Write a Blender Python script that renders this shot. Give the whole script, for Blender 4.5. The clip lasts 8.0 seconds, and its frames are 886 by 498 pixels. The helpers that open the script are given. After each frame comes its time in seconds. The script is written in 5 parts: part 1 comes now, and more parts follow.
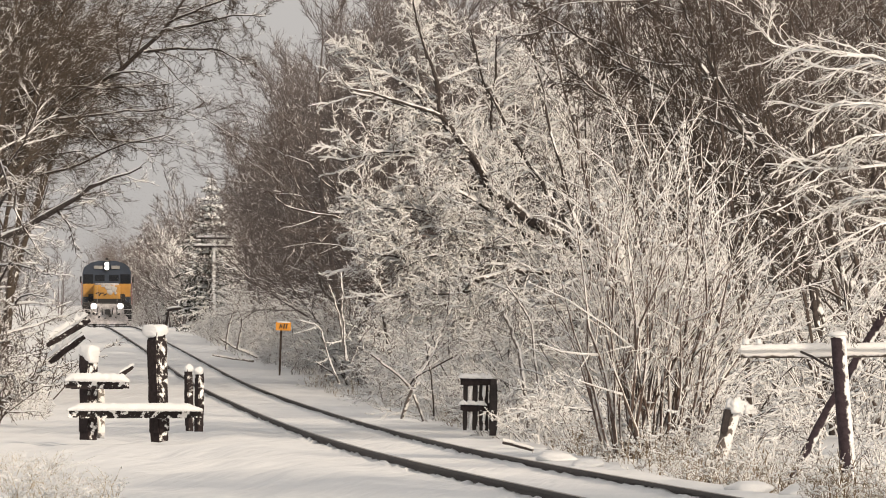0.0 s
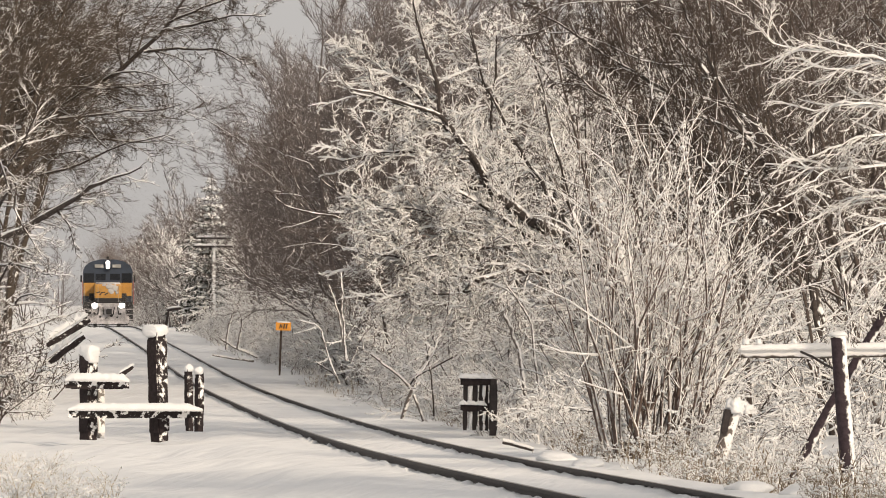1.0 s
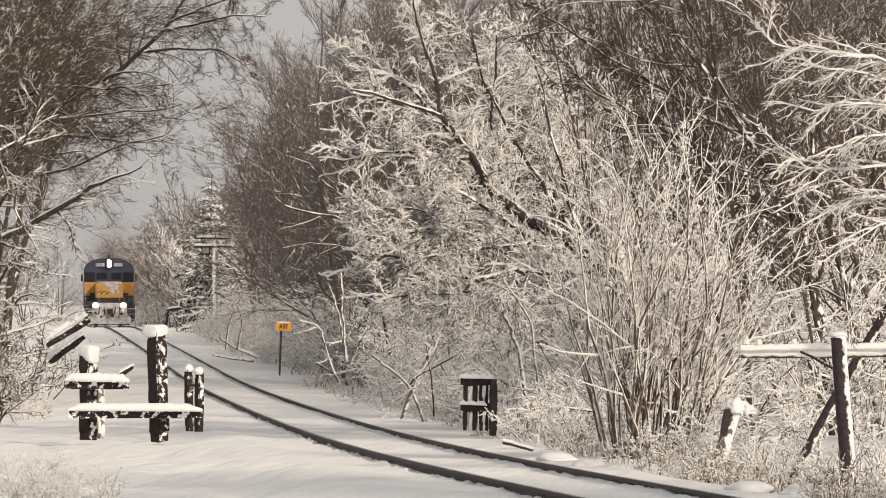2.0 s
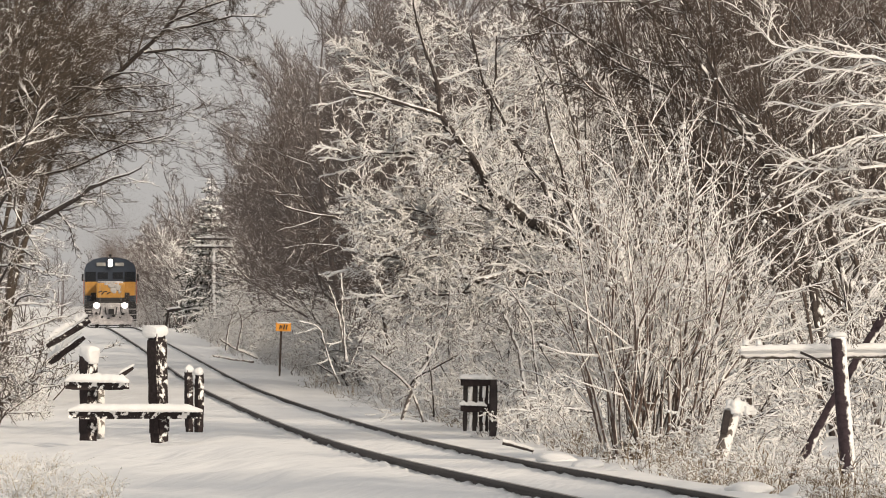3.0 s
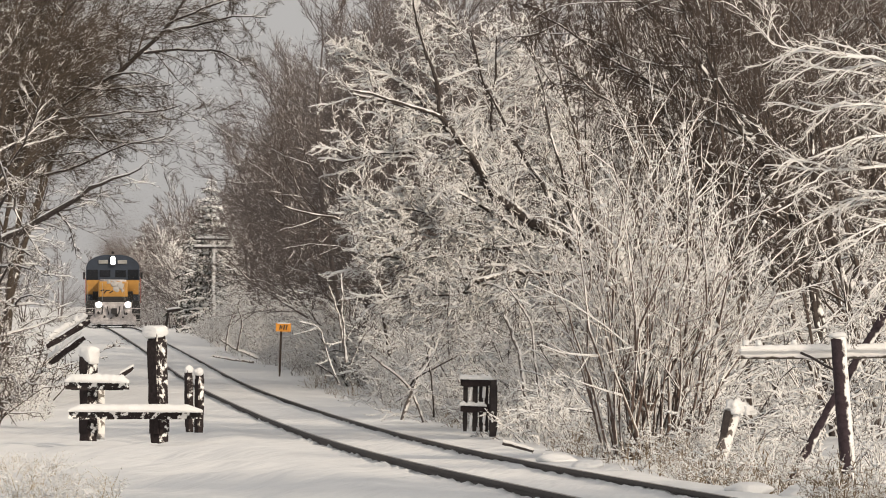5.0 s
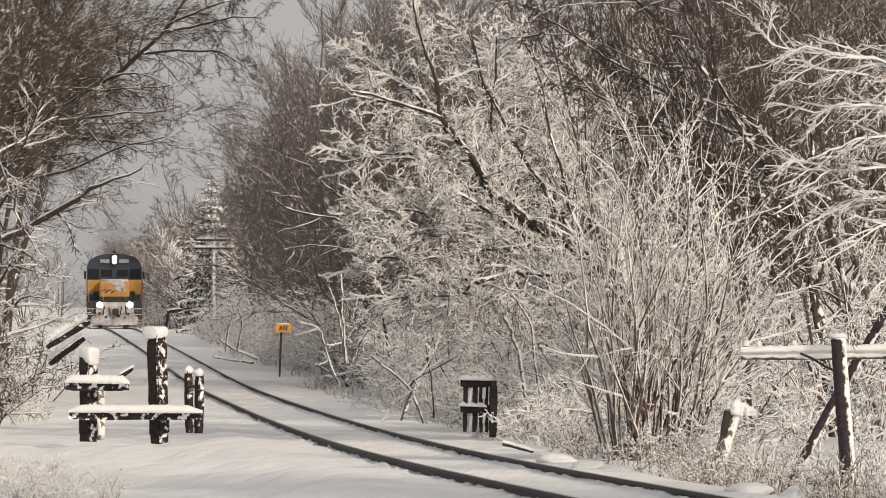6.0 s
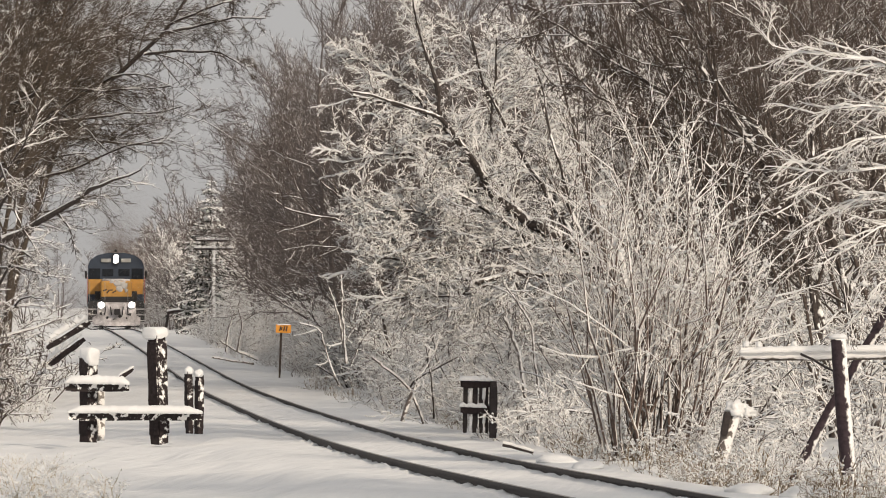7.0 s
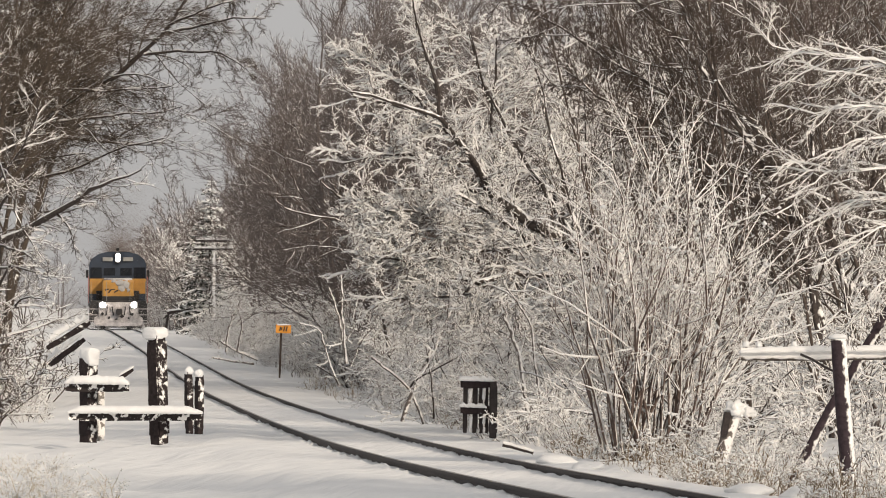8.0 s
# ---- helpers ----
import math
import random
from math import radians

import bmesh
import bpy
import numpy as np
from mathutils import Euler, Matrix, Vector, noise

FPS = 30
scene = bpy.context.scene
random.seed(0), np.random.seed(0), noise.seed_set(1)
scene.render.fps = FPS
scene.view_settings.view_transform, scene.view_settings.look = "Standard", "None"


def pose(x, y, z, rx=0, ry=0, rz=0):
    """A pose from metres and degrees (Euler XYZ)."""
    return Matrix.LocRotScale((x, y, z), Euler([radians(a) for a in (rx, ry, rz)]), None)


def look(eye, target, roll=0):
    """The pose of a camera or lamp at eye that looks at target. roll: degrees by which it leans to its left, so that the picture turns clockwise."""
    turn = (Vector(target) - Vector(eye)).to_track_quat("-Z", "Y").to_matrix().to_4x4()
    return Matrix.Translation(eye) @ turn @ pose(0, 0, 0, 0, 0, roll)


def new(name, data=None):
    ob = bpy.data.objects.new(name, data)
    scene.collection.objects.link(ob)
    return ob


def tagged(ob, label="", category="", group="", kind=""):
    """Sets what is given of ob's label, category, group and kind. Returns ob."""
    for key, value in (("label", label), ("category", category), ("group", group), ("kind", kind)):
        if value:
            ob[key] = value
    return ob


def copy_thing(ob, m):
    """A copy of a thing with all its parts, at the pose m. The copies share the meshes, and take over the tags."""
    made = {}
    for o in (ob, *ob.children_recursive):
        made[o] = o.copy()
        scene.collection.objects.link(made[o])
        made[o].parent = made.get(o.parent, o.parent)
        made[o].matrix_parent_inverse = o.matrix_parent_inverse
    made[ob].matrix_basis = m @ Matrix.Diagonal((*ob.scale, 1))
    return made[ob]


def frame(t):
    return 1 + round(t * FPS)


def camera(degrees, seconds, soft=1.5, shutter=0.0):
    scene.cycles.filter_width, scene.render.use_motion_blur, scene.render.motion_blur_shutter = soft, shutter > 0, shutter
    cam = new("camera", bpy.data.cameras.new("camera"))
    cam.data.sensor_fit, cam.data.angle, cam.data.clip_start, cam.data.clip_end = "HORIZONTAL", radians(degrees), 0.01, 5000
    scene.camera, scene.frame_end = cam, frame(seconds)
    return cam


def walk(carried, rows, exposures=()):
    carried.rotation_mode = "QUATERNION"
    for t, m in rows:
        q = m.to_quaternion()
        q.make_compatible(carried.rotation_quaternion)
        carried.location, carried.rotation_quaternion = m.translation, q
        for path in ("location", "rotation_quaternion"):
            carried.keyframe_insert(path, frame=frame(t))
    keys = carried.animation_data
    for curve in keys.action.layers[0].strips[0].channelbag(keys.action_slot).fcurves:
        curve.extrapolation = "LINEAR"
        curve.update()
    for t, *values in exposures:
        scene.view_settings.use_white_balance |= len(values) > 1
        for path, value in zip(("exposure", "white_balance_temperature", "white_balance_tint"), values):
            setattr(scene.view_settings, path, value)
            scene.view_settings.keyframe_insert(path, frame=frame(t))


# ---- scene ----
# A snowed-in single railway line seen from beside the track through a long lens.
# x to the right, y away from the camera, z up; z = 0 is the rail level close by.
import math

cam = camera(8.0, 8.0, soft=1.0)
EYE = (0.0, 0.0, 1.95)


def aim(up):
    """The camera's pose, looking along +y, pitched up by that many degrees."""
    return pose(*EYE, 90 + up, 0, 0)


walk(cam, [(0.0, aim(0.480)), (1.6, aim(0.480)), (3.0, aim(0.487)), (4.5, aim(0.488)), (6.0, aim(0.496)), (7.0, aim(0.502)), (8.0, aim(0.504))],
     exposures=[(0.0, 0.01, 6800, 12), (1.6, -0.02, 6770, 12), (3.0, -0.06, 6730, 11), (4.5, -0.09, 6690, 11), (6.0, -0.17, 6640, 11), (8.0, -0.14, 6580, 11)])

# ---- light ----
SUN_UP, SUN_AZ = radians(28), radians(146)      # azimuth from +y towards +x
world = bpy.data.worlds.new("winter_sky")
scene.world = world
world.use_nodes = True
wn, wl = world.node_tree.nodes, world.node_tree.links
sky = wn.new("ShaderNodeTexSky")
sky.sky_type, sky.sun_disc = "NISHITA", False
sky.sun_elevation, sky.sun_rotation = SUN_UP, SUN_AZ
sky.air_density, sky.dust_density, sky.ozone_density = 1.0, 3.0, 1.0
grey = wn.new("ShaderNodeHueSaturation")
grey.inputs["Saturation"].default_value = 0.12
wl.new(sky.outputs[0], grey.inputs["Color"])
veil = wn.new("ShaderNodeMix")                   # thin even cloud over the whole sky
veil.data_type = "RGBA"
veil.inputs[0].default_value = 0.8
veil.inputs[7].default_value = (5.75, 5.7, 5.65, 1)
wl.new(grey.outputs[0], veil.inputs[6])
wl.new(veil.outputs[2], wn["Background"].inputs["Color"])
wn["Background"].inputs["Strength"].default_value = 0.1
sun_data = bpy.data.lights.new("sun", "SUN")
sun_data.energy, sun_data.angle, sun_data.color = 3.2, radians(4.0), (1.0, 0.85, 0.67)
sun = new("sun", sun_data)
to_sun = Vector((math.sin(SUN_AZ) * math.cos(SUN_UP), math.cos(SUN_AZ) * math.cos(SUN_UP), math.sin(SUN_UP)))
sun.matrix_world = look((0, 0, 60), Vector((0, 0, 60)) - to_sun)

# ---- materials ----


def material(name):
    m = bpy.data.materials.new(name)
    m.use_nodes = True
    return m, m.node_tree.nodes, m.node_tree.links, m.node_tree.nodes["Principled BSDF"]


def noise_node(n, l, scale, detail=4.0, rough=0.6, coord="Object"):
    tc = n.new("ShaderNodeTexCoord")
    t = n.new("ShaderNodeTexNoise")
    t.inputs["Scale"].default_value, t.inputs["Detail"].default_value, t.inputs["Roughness"].default_value = scale, detail, rough
    l.new(tc.outputs[coord], t.inputs["Vector"])
    return t


def ramp(n, l, src, stops):
    r = n.new("ShaderNodeValToRGB")
    while len(r.color_ramp.elements) < len(stops):
        r.color_ramp.elements.new(0.5)
    for e, (p, c) in zip(r.color_ramp.elements, stops):
        e.position, e.color = p, (*c, 1)
    l.new(src, r.inputs["Fac"])
    return r


def calc(n, l, op, a, b, clamp=False):
    m = n.new("ShaderNodeMath")
    m.operation, m.use_clamp = op, clamp
    for i, v in enumerate((a, b)):
        if isinstance(v, (int, float)):
            m.inputs[i].default_value = v
        else:
            l.new(v, m.inputs[i])
    return m.outputs[0]


def bump(n, l, bsdf, height, strength, distance):
    b = n.new("ShaderNodeBump")
    b.inputs["Strength"].default_value, b.inputs["Distance"].default_value = strength, distance
    l.new(height, b.inputs["Height"])
    l.new(b.outputs[0], bsdf.inputs["Normal"])


def plain(name, colour, rough=0.6, metal=0.0, vary=0.25, scale=8.0, relief=0.0):
    """Paint, metal or wood with blotches and grain of two sizes."""
    m, n, l, b = material(name)
    t1, t2 = noise_node(n, l, scale), noise_node(n, l, scale * 9, 3)
    mixed = calc(n, l, "MULTIPLY_ADD", t2.outputs["Fac"], 0.4)
    l.new(calc(n, l, "MULTIPLY", t1.outputs["Fac"], 0.6), mixed.node.inputs[2])
    lo, hi = [c * (1 - vary) for c in colour], [min(1, c * (1 + vary)) for c in colour]
    r = ramp(n, l, mixed, [(0.3, lo), (0.7, hi)])
    l.new(r.outputs[0], b.inputs["Base Color"])
    b.inputs["Roughness"].default_value, b.inputs["Metallic"].default_value = rough, metal
    if relief:
        bump(n, l, b, t2.outputs["Fac"], 0.6, relief)
    return m


def snow_material(name, colour=(0.82, 0.83, 0.84), scale=1.0):
    m, n, l, b = material(name)
    t1, t2 = noise_node(n, l, 0.6 * scale), noise_node(n, l, 14 * scale, 5)
    r = ramp(n, l, t1.outputs["Fac"], [(0.3, [c * 0.93 for c in colour]), (0.7, colour)])
    l.new(r.outputs[0], b.inputs["Base Color"])
    b.inputs["Roughness"].default_value = 0.75
    b.inputs["Specular IOR Level"].default_value = 0.25
    bump(n, l, b, t2.outputs["Fac"], 0.35, 0.03)
    return m


WIND = (0.42, -0.42, 0.80)                        # the side from which snow was driven


def bark_material(name, bark, cover, side=0.0, patch=3.0, crisp=6.0, wind=WIND, uneven=3.4):
    """Bark with driven snow on what faces up and to windward. cover: how far round it reaches; side: a thin frost on the rest."""
    m, n, l, b = material(name)
    geo = n.new("ShaderNodeNewGeometry")
    dot = n.new("ShaderNodeVectorMath")
    dot.operation = "DOT_PRODUCT"
    l.new(geo.outputs["Normal"], dot.inputs[0])
    dot.inputs[1].default_value = wind
    t1, t2 = noise_node(n, l, patch, 3), noise_node(n, l, 22, 3)
    lump = calc(n, l, "MULTIPLY", calc(n, l, "SUBTRACT", t1.outputs["Fac"], 0.5), uneven)
    up = calc(n, l, "ADD", calc(n, l, "ADD", dot.outputs["Value"], lump), cover - 0.5)
    fac = calc(n, l, "MULTIPLY", up, crisp, True)
    fac = calc(n, l, "MAXIMUM", fac, side)
    r = ramp(n, l, t2.outputs["Fac"], [(0.3, [c * 0.6 for c in bark]), (0.7, [c * 1.35 for c in bark])])
    mix = n.new("ShaderNodeMix")
    mix.data_type = "RGBA"
    l.new(fac, mix.inputs[0])
    l.new(r.outputs[0], mix.inputs[6])
    mix.inputs[7].default_value = (0.88, 0.87, 0.86, 1)
    l.new(mix.outputs[2], b.inputs["Base Color"])
    b.inputs["Roughness"].default_value = 0.85
    b.inputs["Specular IOR Level"].default_value = 0.2
    return m


def streaked_snow(name, colour=(0.82, 0.83, 0.84)):
    """Wind-packed snow: long fine ripples lying nearly along the line of the wind, over soft grain."""
    m, n, l, b = material(name)
    tc = n.new("ShaderNodeTexCoord")
    heights = []
    for turn, across, lengthwise, weight in ((7.0, 2.8, 0.16, 1.0), (10.0, 6.0, 0.35, 0.35), (4.0, 0.9, 0.07, 1.5)):
        mp = n.new("ShaderNodeMapping")
        mp.inputs["Scale"].default_value = (across, lengthwise, 0.2)
        spin = n.new("ShaderNodeMapping")
        spin.inputs["Rotation"].default_value = (0, 0, radians(turn))
        l.new(tc.outputs["Object"], spin.inputs["Vector"])
        l.new(spin.outputs[0], mp.inputs["Vector"])
        t = n.new("ShaderNodeTexNoise")
        t.inputs["Scale"].default_value, t.inputs["Detail"].default_value = 1.0, 3.0
        l.new(mp.outputs[0], t.inputs["Vector"])
        heights.append(calc(n, l, "MULTIPLY", t.outputs["Fac"], weight))
    grain, patch = noise_node(n, l, 14, 5), noise_node(n, l, 0.6)
    total = calc(n, l, "ADD", calc(n, l, "ADD", heights[0], heights[1]), calc(n, l, "ADD", heights[2], calc(n, l, "MULTIPLY", grain.outputs["Fac"], 0.08)))
    r = ramp(n, l, patch.outputs["Fac"], [(0.3, [c * 0.93 for c in colour]), (0.7, colour)])
    l.new(r.outputs[0], b.inputs["Base Color"])
    b.inputs["Roughness"].default_value, b.inputs["Specular IOR Level"].default_value = 0.7, 0.3
    bump(n, l, b, total, 0.45, 0.16)
    return m


SNOW = streaked_snow("snow")
CLUMP = snow_material("clinging_snow", scale=6)
BARE = bark_material("brown_bark", (0.155, 0.133, 0.127), -0.55)
DARKBROWN = bark_material("dark_brown_bark", (0.080, 0.064, 0.052), -0.6)
DUSTED = bark_material("dusted_bark", (0.085, 0.067, 0.058), -0.56)
FROSTED = bark_material("frosted_bark", (0.11, 0.084, 0.071), 0.5, 0.10)
RIMED = bark_material("rimed_bark", (0.085, 0.068, 0.060), 0.02, 0.06)
TWIG = bark_material("pale_reddish_twig", (0.15, 0.10, 0.078), 0.42, 0.04, 2.5, 6.0, (0.7, -0.4, 0.55))
# distance haze is put into this paler bark colour, along with frost
FARBARK = bark_material("haze_paled_far_bark", (0.19, 0.165, 0.16), -0.3)
STEMBARK = bark_material("brown_stem_bark", (0.10, 0.068, 0.056), 0.10, 0.03, 3.0, 5.0, (0.75, -0.35, 0.5), 2.4)
DARKBARK = bark_material("dark_bark", (0.06, 0.05, 0.046), -0.32)
NEEDLE = bark_material("spruce_needle", (0.05, 0.055, 0.045), 0.12)
WEED = bark_material("dry_weed", (0.21, 0.155, 0.095), -0.08, 0.02)
STRAW = bark_material("dry_grass", (0.40, 0.31, 0.17), 0.28, 0.05)
OLDWOOD = plain("weathered_dark_wood", (0.035, 0.028, 0.028), 0.85, 0, 0.5, 5, 0.01)
DRIVEN = (0.85, -0.25, 0.45)
POLEWOOD = bark_material("round_post_wood", (0.045, 0.033, 0.040), -0.02, 0.0, 14, 4.0, (0.97, -0.2, 0.1), 1.5)
BEAMWOOD = bark_material("snow_skinned_beam_wood", (0.12, 0.10, 0.085), 0.85, 0.0, 8, 4, (0.2, -0.5, 0.8), 1.6)
POSTWOOD = bark_material("dark_post_wood", (0.030, 0.023, 0.024), -0.30, 0.0, 9, 5, DRIVEN, 2.2)
RAILWOOD = bark_material("snowy_rail_wood", (0.030, 0.023, 0.024), -0.12, 0.0, 9, 5, (0.1, -0.45, 0.9), 2.2)
PLASTERED = bark_material("snow_spattered_wood", (0.032, 0.026, 0.026), -0.32, 0.0, 10, 8, (0.3, -0.6, -0.5))
PLANKWOOD = bark_material("weathered_grey_wood", (0.16, 0.14, 0.12), 0.35, 0.1, 6)
BARKY = bark_material("snow_plastered_bark", (0.10, 0.08, 0.07), 0.28, 0.06, 14, 4, DRIVEN)
STEEL = plain("rusty_rail_steel", (0.028, 0.021, 0.019), 0.75, 0.0, 0.4, 6, 0.003)
RAILTOP = plain("worn_rail_head", (0.16, 0.13, 0.115), 0.32, 0.8, 0.3, 6)
ORANGE = plain("orange_sign_paint", (0.62, 0.26, 0.03), 0.6, 0, 0.2, 6)
POSTSTEEL = plain("rusty_post_steel", (0.045, 0.032, 0.028), 0.7, 0.3, 0.3, 8)
BLUE = plain("dark_blue_paint", (0.018, 0.028, 0.047), 0.45, 0, 0.3, 3)
YELLOW = plain("orange_yellow_paint", (0.40, 0.205, 0.04), 0.5, 0, 0.25, 3)
BLACK = plain("black_paint", (0.014, 0.013, 0.014), 0.6, 0, 0.3, 5)
GLASS = plain("dark_window_glass", (0.012, 0.014, 0.018), 0.1, 0, 0.2, 3)
CAKED = plain("caked_snow", (0.42, 0.40, 0.40), 0.8, 0.0, 0.75, 2.6, 0.03)
SOOT = plain("brown_exhaust", (0.20, 0.16, 0.14), 0.9, 0, 0.2, 2)
REDPAINT = plain("faded_red_paint", (0.35, 0.12, 0.10), 0.6, 0, 0.2, 5)
DIRTY = snow_material("dirty_snow", (0.40, 0.39, 0.38), 5)
WHITEPAINT = plain("white_paint", (0.22, 0.22, 0.21), 0.6, 0, 0.15, 5)


def glow(name, colour, strength):
    m, n, l, b = material(name)
    b.inputs["Emission Color"].default_value = (*colour, 1)
    b.inputs["Emission Strength"].default_value = strength
    return m


LAMP = glow("burning_lamp", (1.0, 0.93, 0.86), 30.0)

# ---- mesh tools ----


def link_mesh(name, verts, faces, mat, parent=None, label="", smooth=True):
    me = bpy.data.meshes.new(name)
    me.from_pydata(verts, [], faces)
    me.materials.append(mat)
    if smooth:
        me.polygons.foreach_set("use_smooth", [True] * len(me.polygons))
    ob = new(name, me)
    ob.parent = parent
    return tagged(ob, label)


def part(name, bm, mat, parent, label="", smooth=False):
    me = bpy.data.meshes.new(name)
    bm.to_mesh(me)
    bm.free()
    me.materials.append(mat)
    if smooth:
        me.polygons.foreach_set("use_smooth", [True] * len(me.polygons))
    ob = new(name, me)
    ob.parent = parent
    return tagged(ob, label)


def box(size, at=(0, 0, 0), turn=(0, 0, 0), bevel=0.0, bm=None):
    bm = bm or bmesh.new()
    got = bmesh.ops.create_cube(bm, size=1.0, matrix=pose(*at, *turn) @ Matrix.Diagonal((*size, 1)))
    if bevel:
        edges = list({e for v in got["verts"] for e in v.link_edges})
        bmesh.ops.bevel(bm, geom=edges, offset=bevel, segments=2, affect="EDGES", profile=0.6)
    return bm


def drum(r1, r2, depth, at=(0, 0, 0), turn=(0, 0, 0), n=12, bm=None):
    bm = bm or bmesh.new()
    bmesh.ops.create_cone(bm, cap_ends=True, segments=n, radius1=r1, radius2=r2, depth=depth, matrix=pose(*at, *turn))
    return bm


def roughen(bm, amount, scale, seed=0.0):
    for v in bm.verts:
        v.co += amount * noise.noise_vector(v.co * scale + Vector((seed, seed * 0.7, 0)))
    return bm


def lump(size, at, seed, div=3, rough=0.25, scale=6.0, bm=None):
    """An uneven lump of snow."""
    bm = bm or bmesh.new()
    got = bmesh.ops.create_icosphere(bm, subdivisions=div, radius=0.5)
    for v in got["verts"]:
        p = v.co.copy()
        p *= 1 + rough * noise.noise(p * scale + Vector((seed, 0, seed)))
        if p.z < -0.25:
            p.z = -0.25
        v.co = Vector((p.x * size[0], p.y * size[1], p.z * size[2])) + Vector(at)
    return bm


def ridge(p, q, width, height, seed, n=28, ragged=0.35):
    """A continuous uneven ridge of snow lying from p to q, closed underneath."""
    bm = bmesh.new()
    p, q = Vector(p), Vector(q)
    across = (q - p).cross(Vector((0, 0, 1))).normalized()
    rows = []
    for i in range(n + 1):
        u = i / n
        end = min(1.0, 6 * u + 0.35, 6 * (1 - u) + 0.35)
        c = p.lerp(q, u)
        h = height * end * (1 + ragged * (noise.noise((u * 9 + seed, seed, 0)) + 0.6 * noise.noise((u * 31, seed, 4))))
        row = []
        for j in range(9):
            a = math.pi * j / 8
            k = width * 0.5 * (1 + 0.25 * noise.noise((u * 14, j * 0.8, seed)))
            row.append(bm.verts.new(c + across * (-k * math.cos(a)) + Vector((0, 0, max(h, 0.01) * math.sin(a) ** 0.7 + 0.012 * noise.noise((u * 40, j, seed))))))
        rows.append(row)
    for a, b in zip(rows, rows[1:]):
        for j in range(8):
            bm.faces.new((a[j], b[j], b[j + 1], a[j + 1]))
        bm.faces.new((a[0], a[8], b[8], b[0]))
    bm.faces.new(rows[0])
    bm.faces.new(rows[-1][::-1])
    bmesh.ops.recalc_face_normals(bm, faces=bm.faces[:])
    return bm


def timber(size, at, turn=(0, 0, 0), seed=0.0, wear=0.012, cuts=7):
    """A weathered squared timber, its length along z, standing on at."""
    bm = bmesh.new()
    got = bmesh.ops.create_cube(bm, size=1.0)
    bmesh.ops.bevel(bm, geom=bm.edges[:], offset=0.09, segments=2, affect="EDGES")
    edges = [e for e in bm.edges if abs(e.verts[0].co.z - e.verts[1].co.z) > 0.5]
    bmesh.ops.subdivide_edges(bm, edges=edges, cuts=cuts)
    m = pose(*at, *turn)
    for v in bm.verts:
        p = Vector((v.co.x * size[0], v.co.y * size[1], (v.co.z + 0.5) * size[2]))
        p += wear * noise.noise_vector(p * 5 + Vector((seed, 0, 0)))
        v.co = m @ p
    return bm


def thing(name, at, label, category, group="", kind=""):
    return tagged(new(name), label, category, group, kind) if at is None else tagged(_placed(name, at), label, category, group, kind)


def _placed(name, at):
    ob = new(name)
    ob.location = at
    return ob


# ---- branching ----


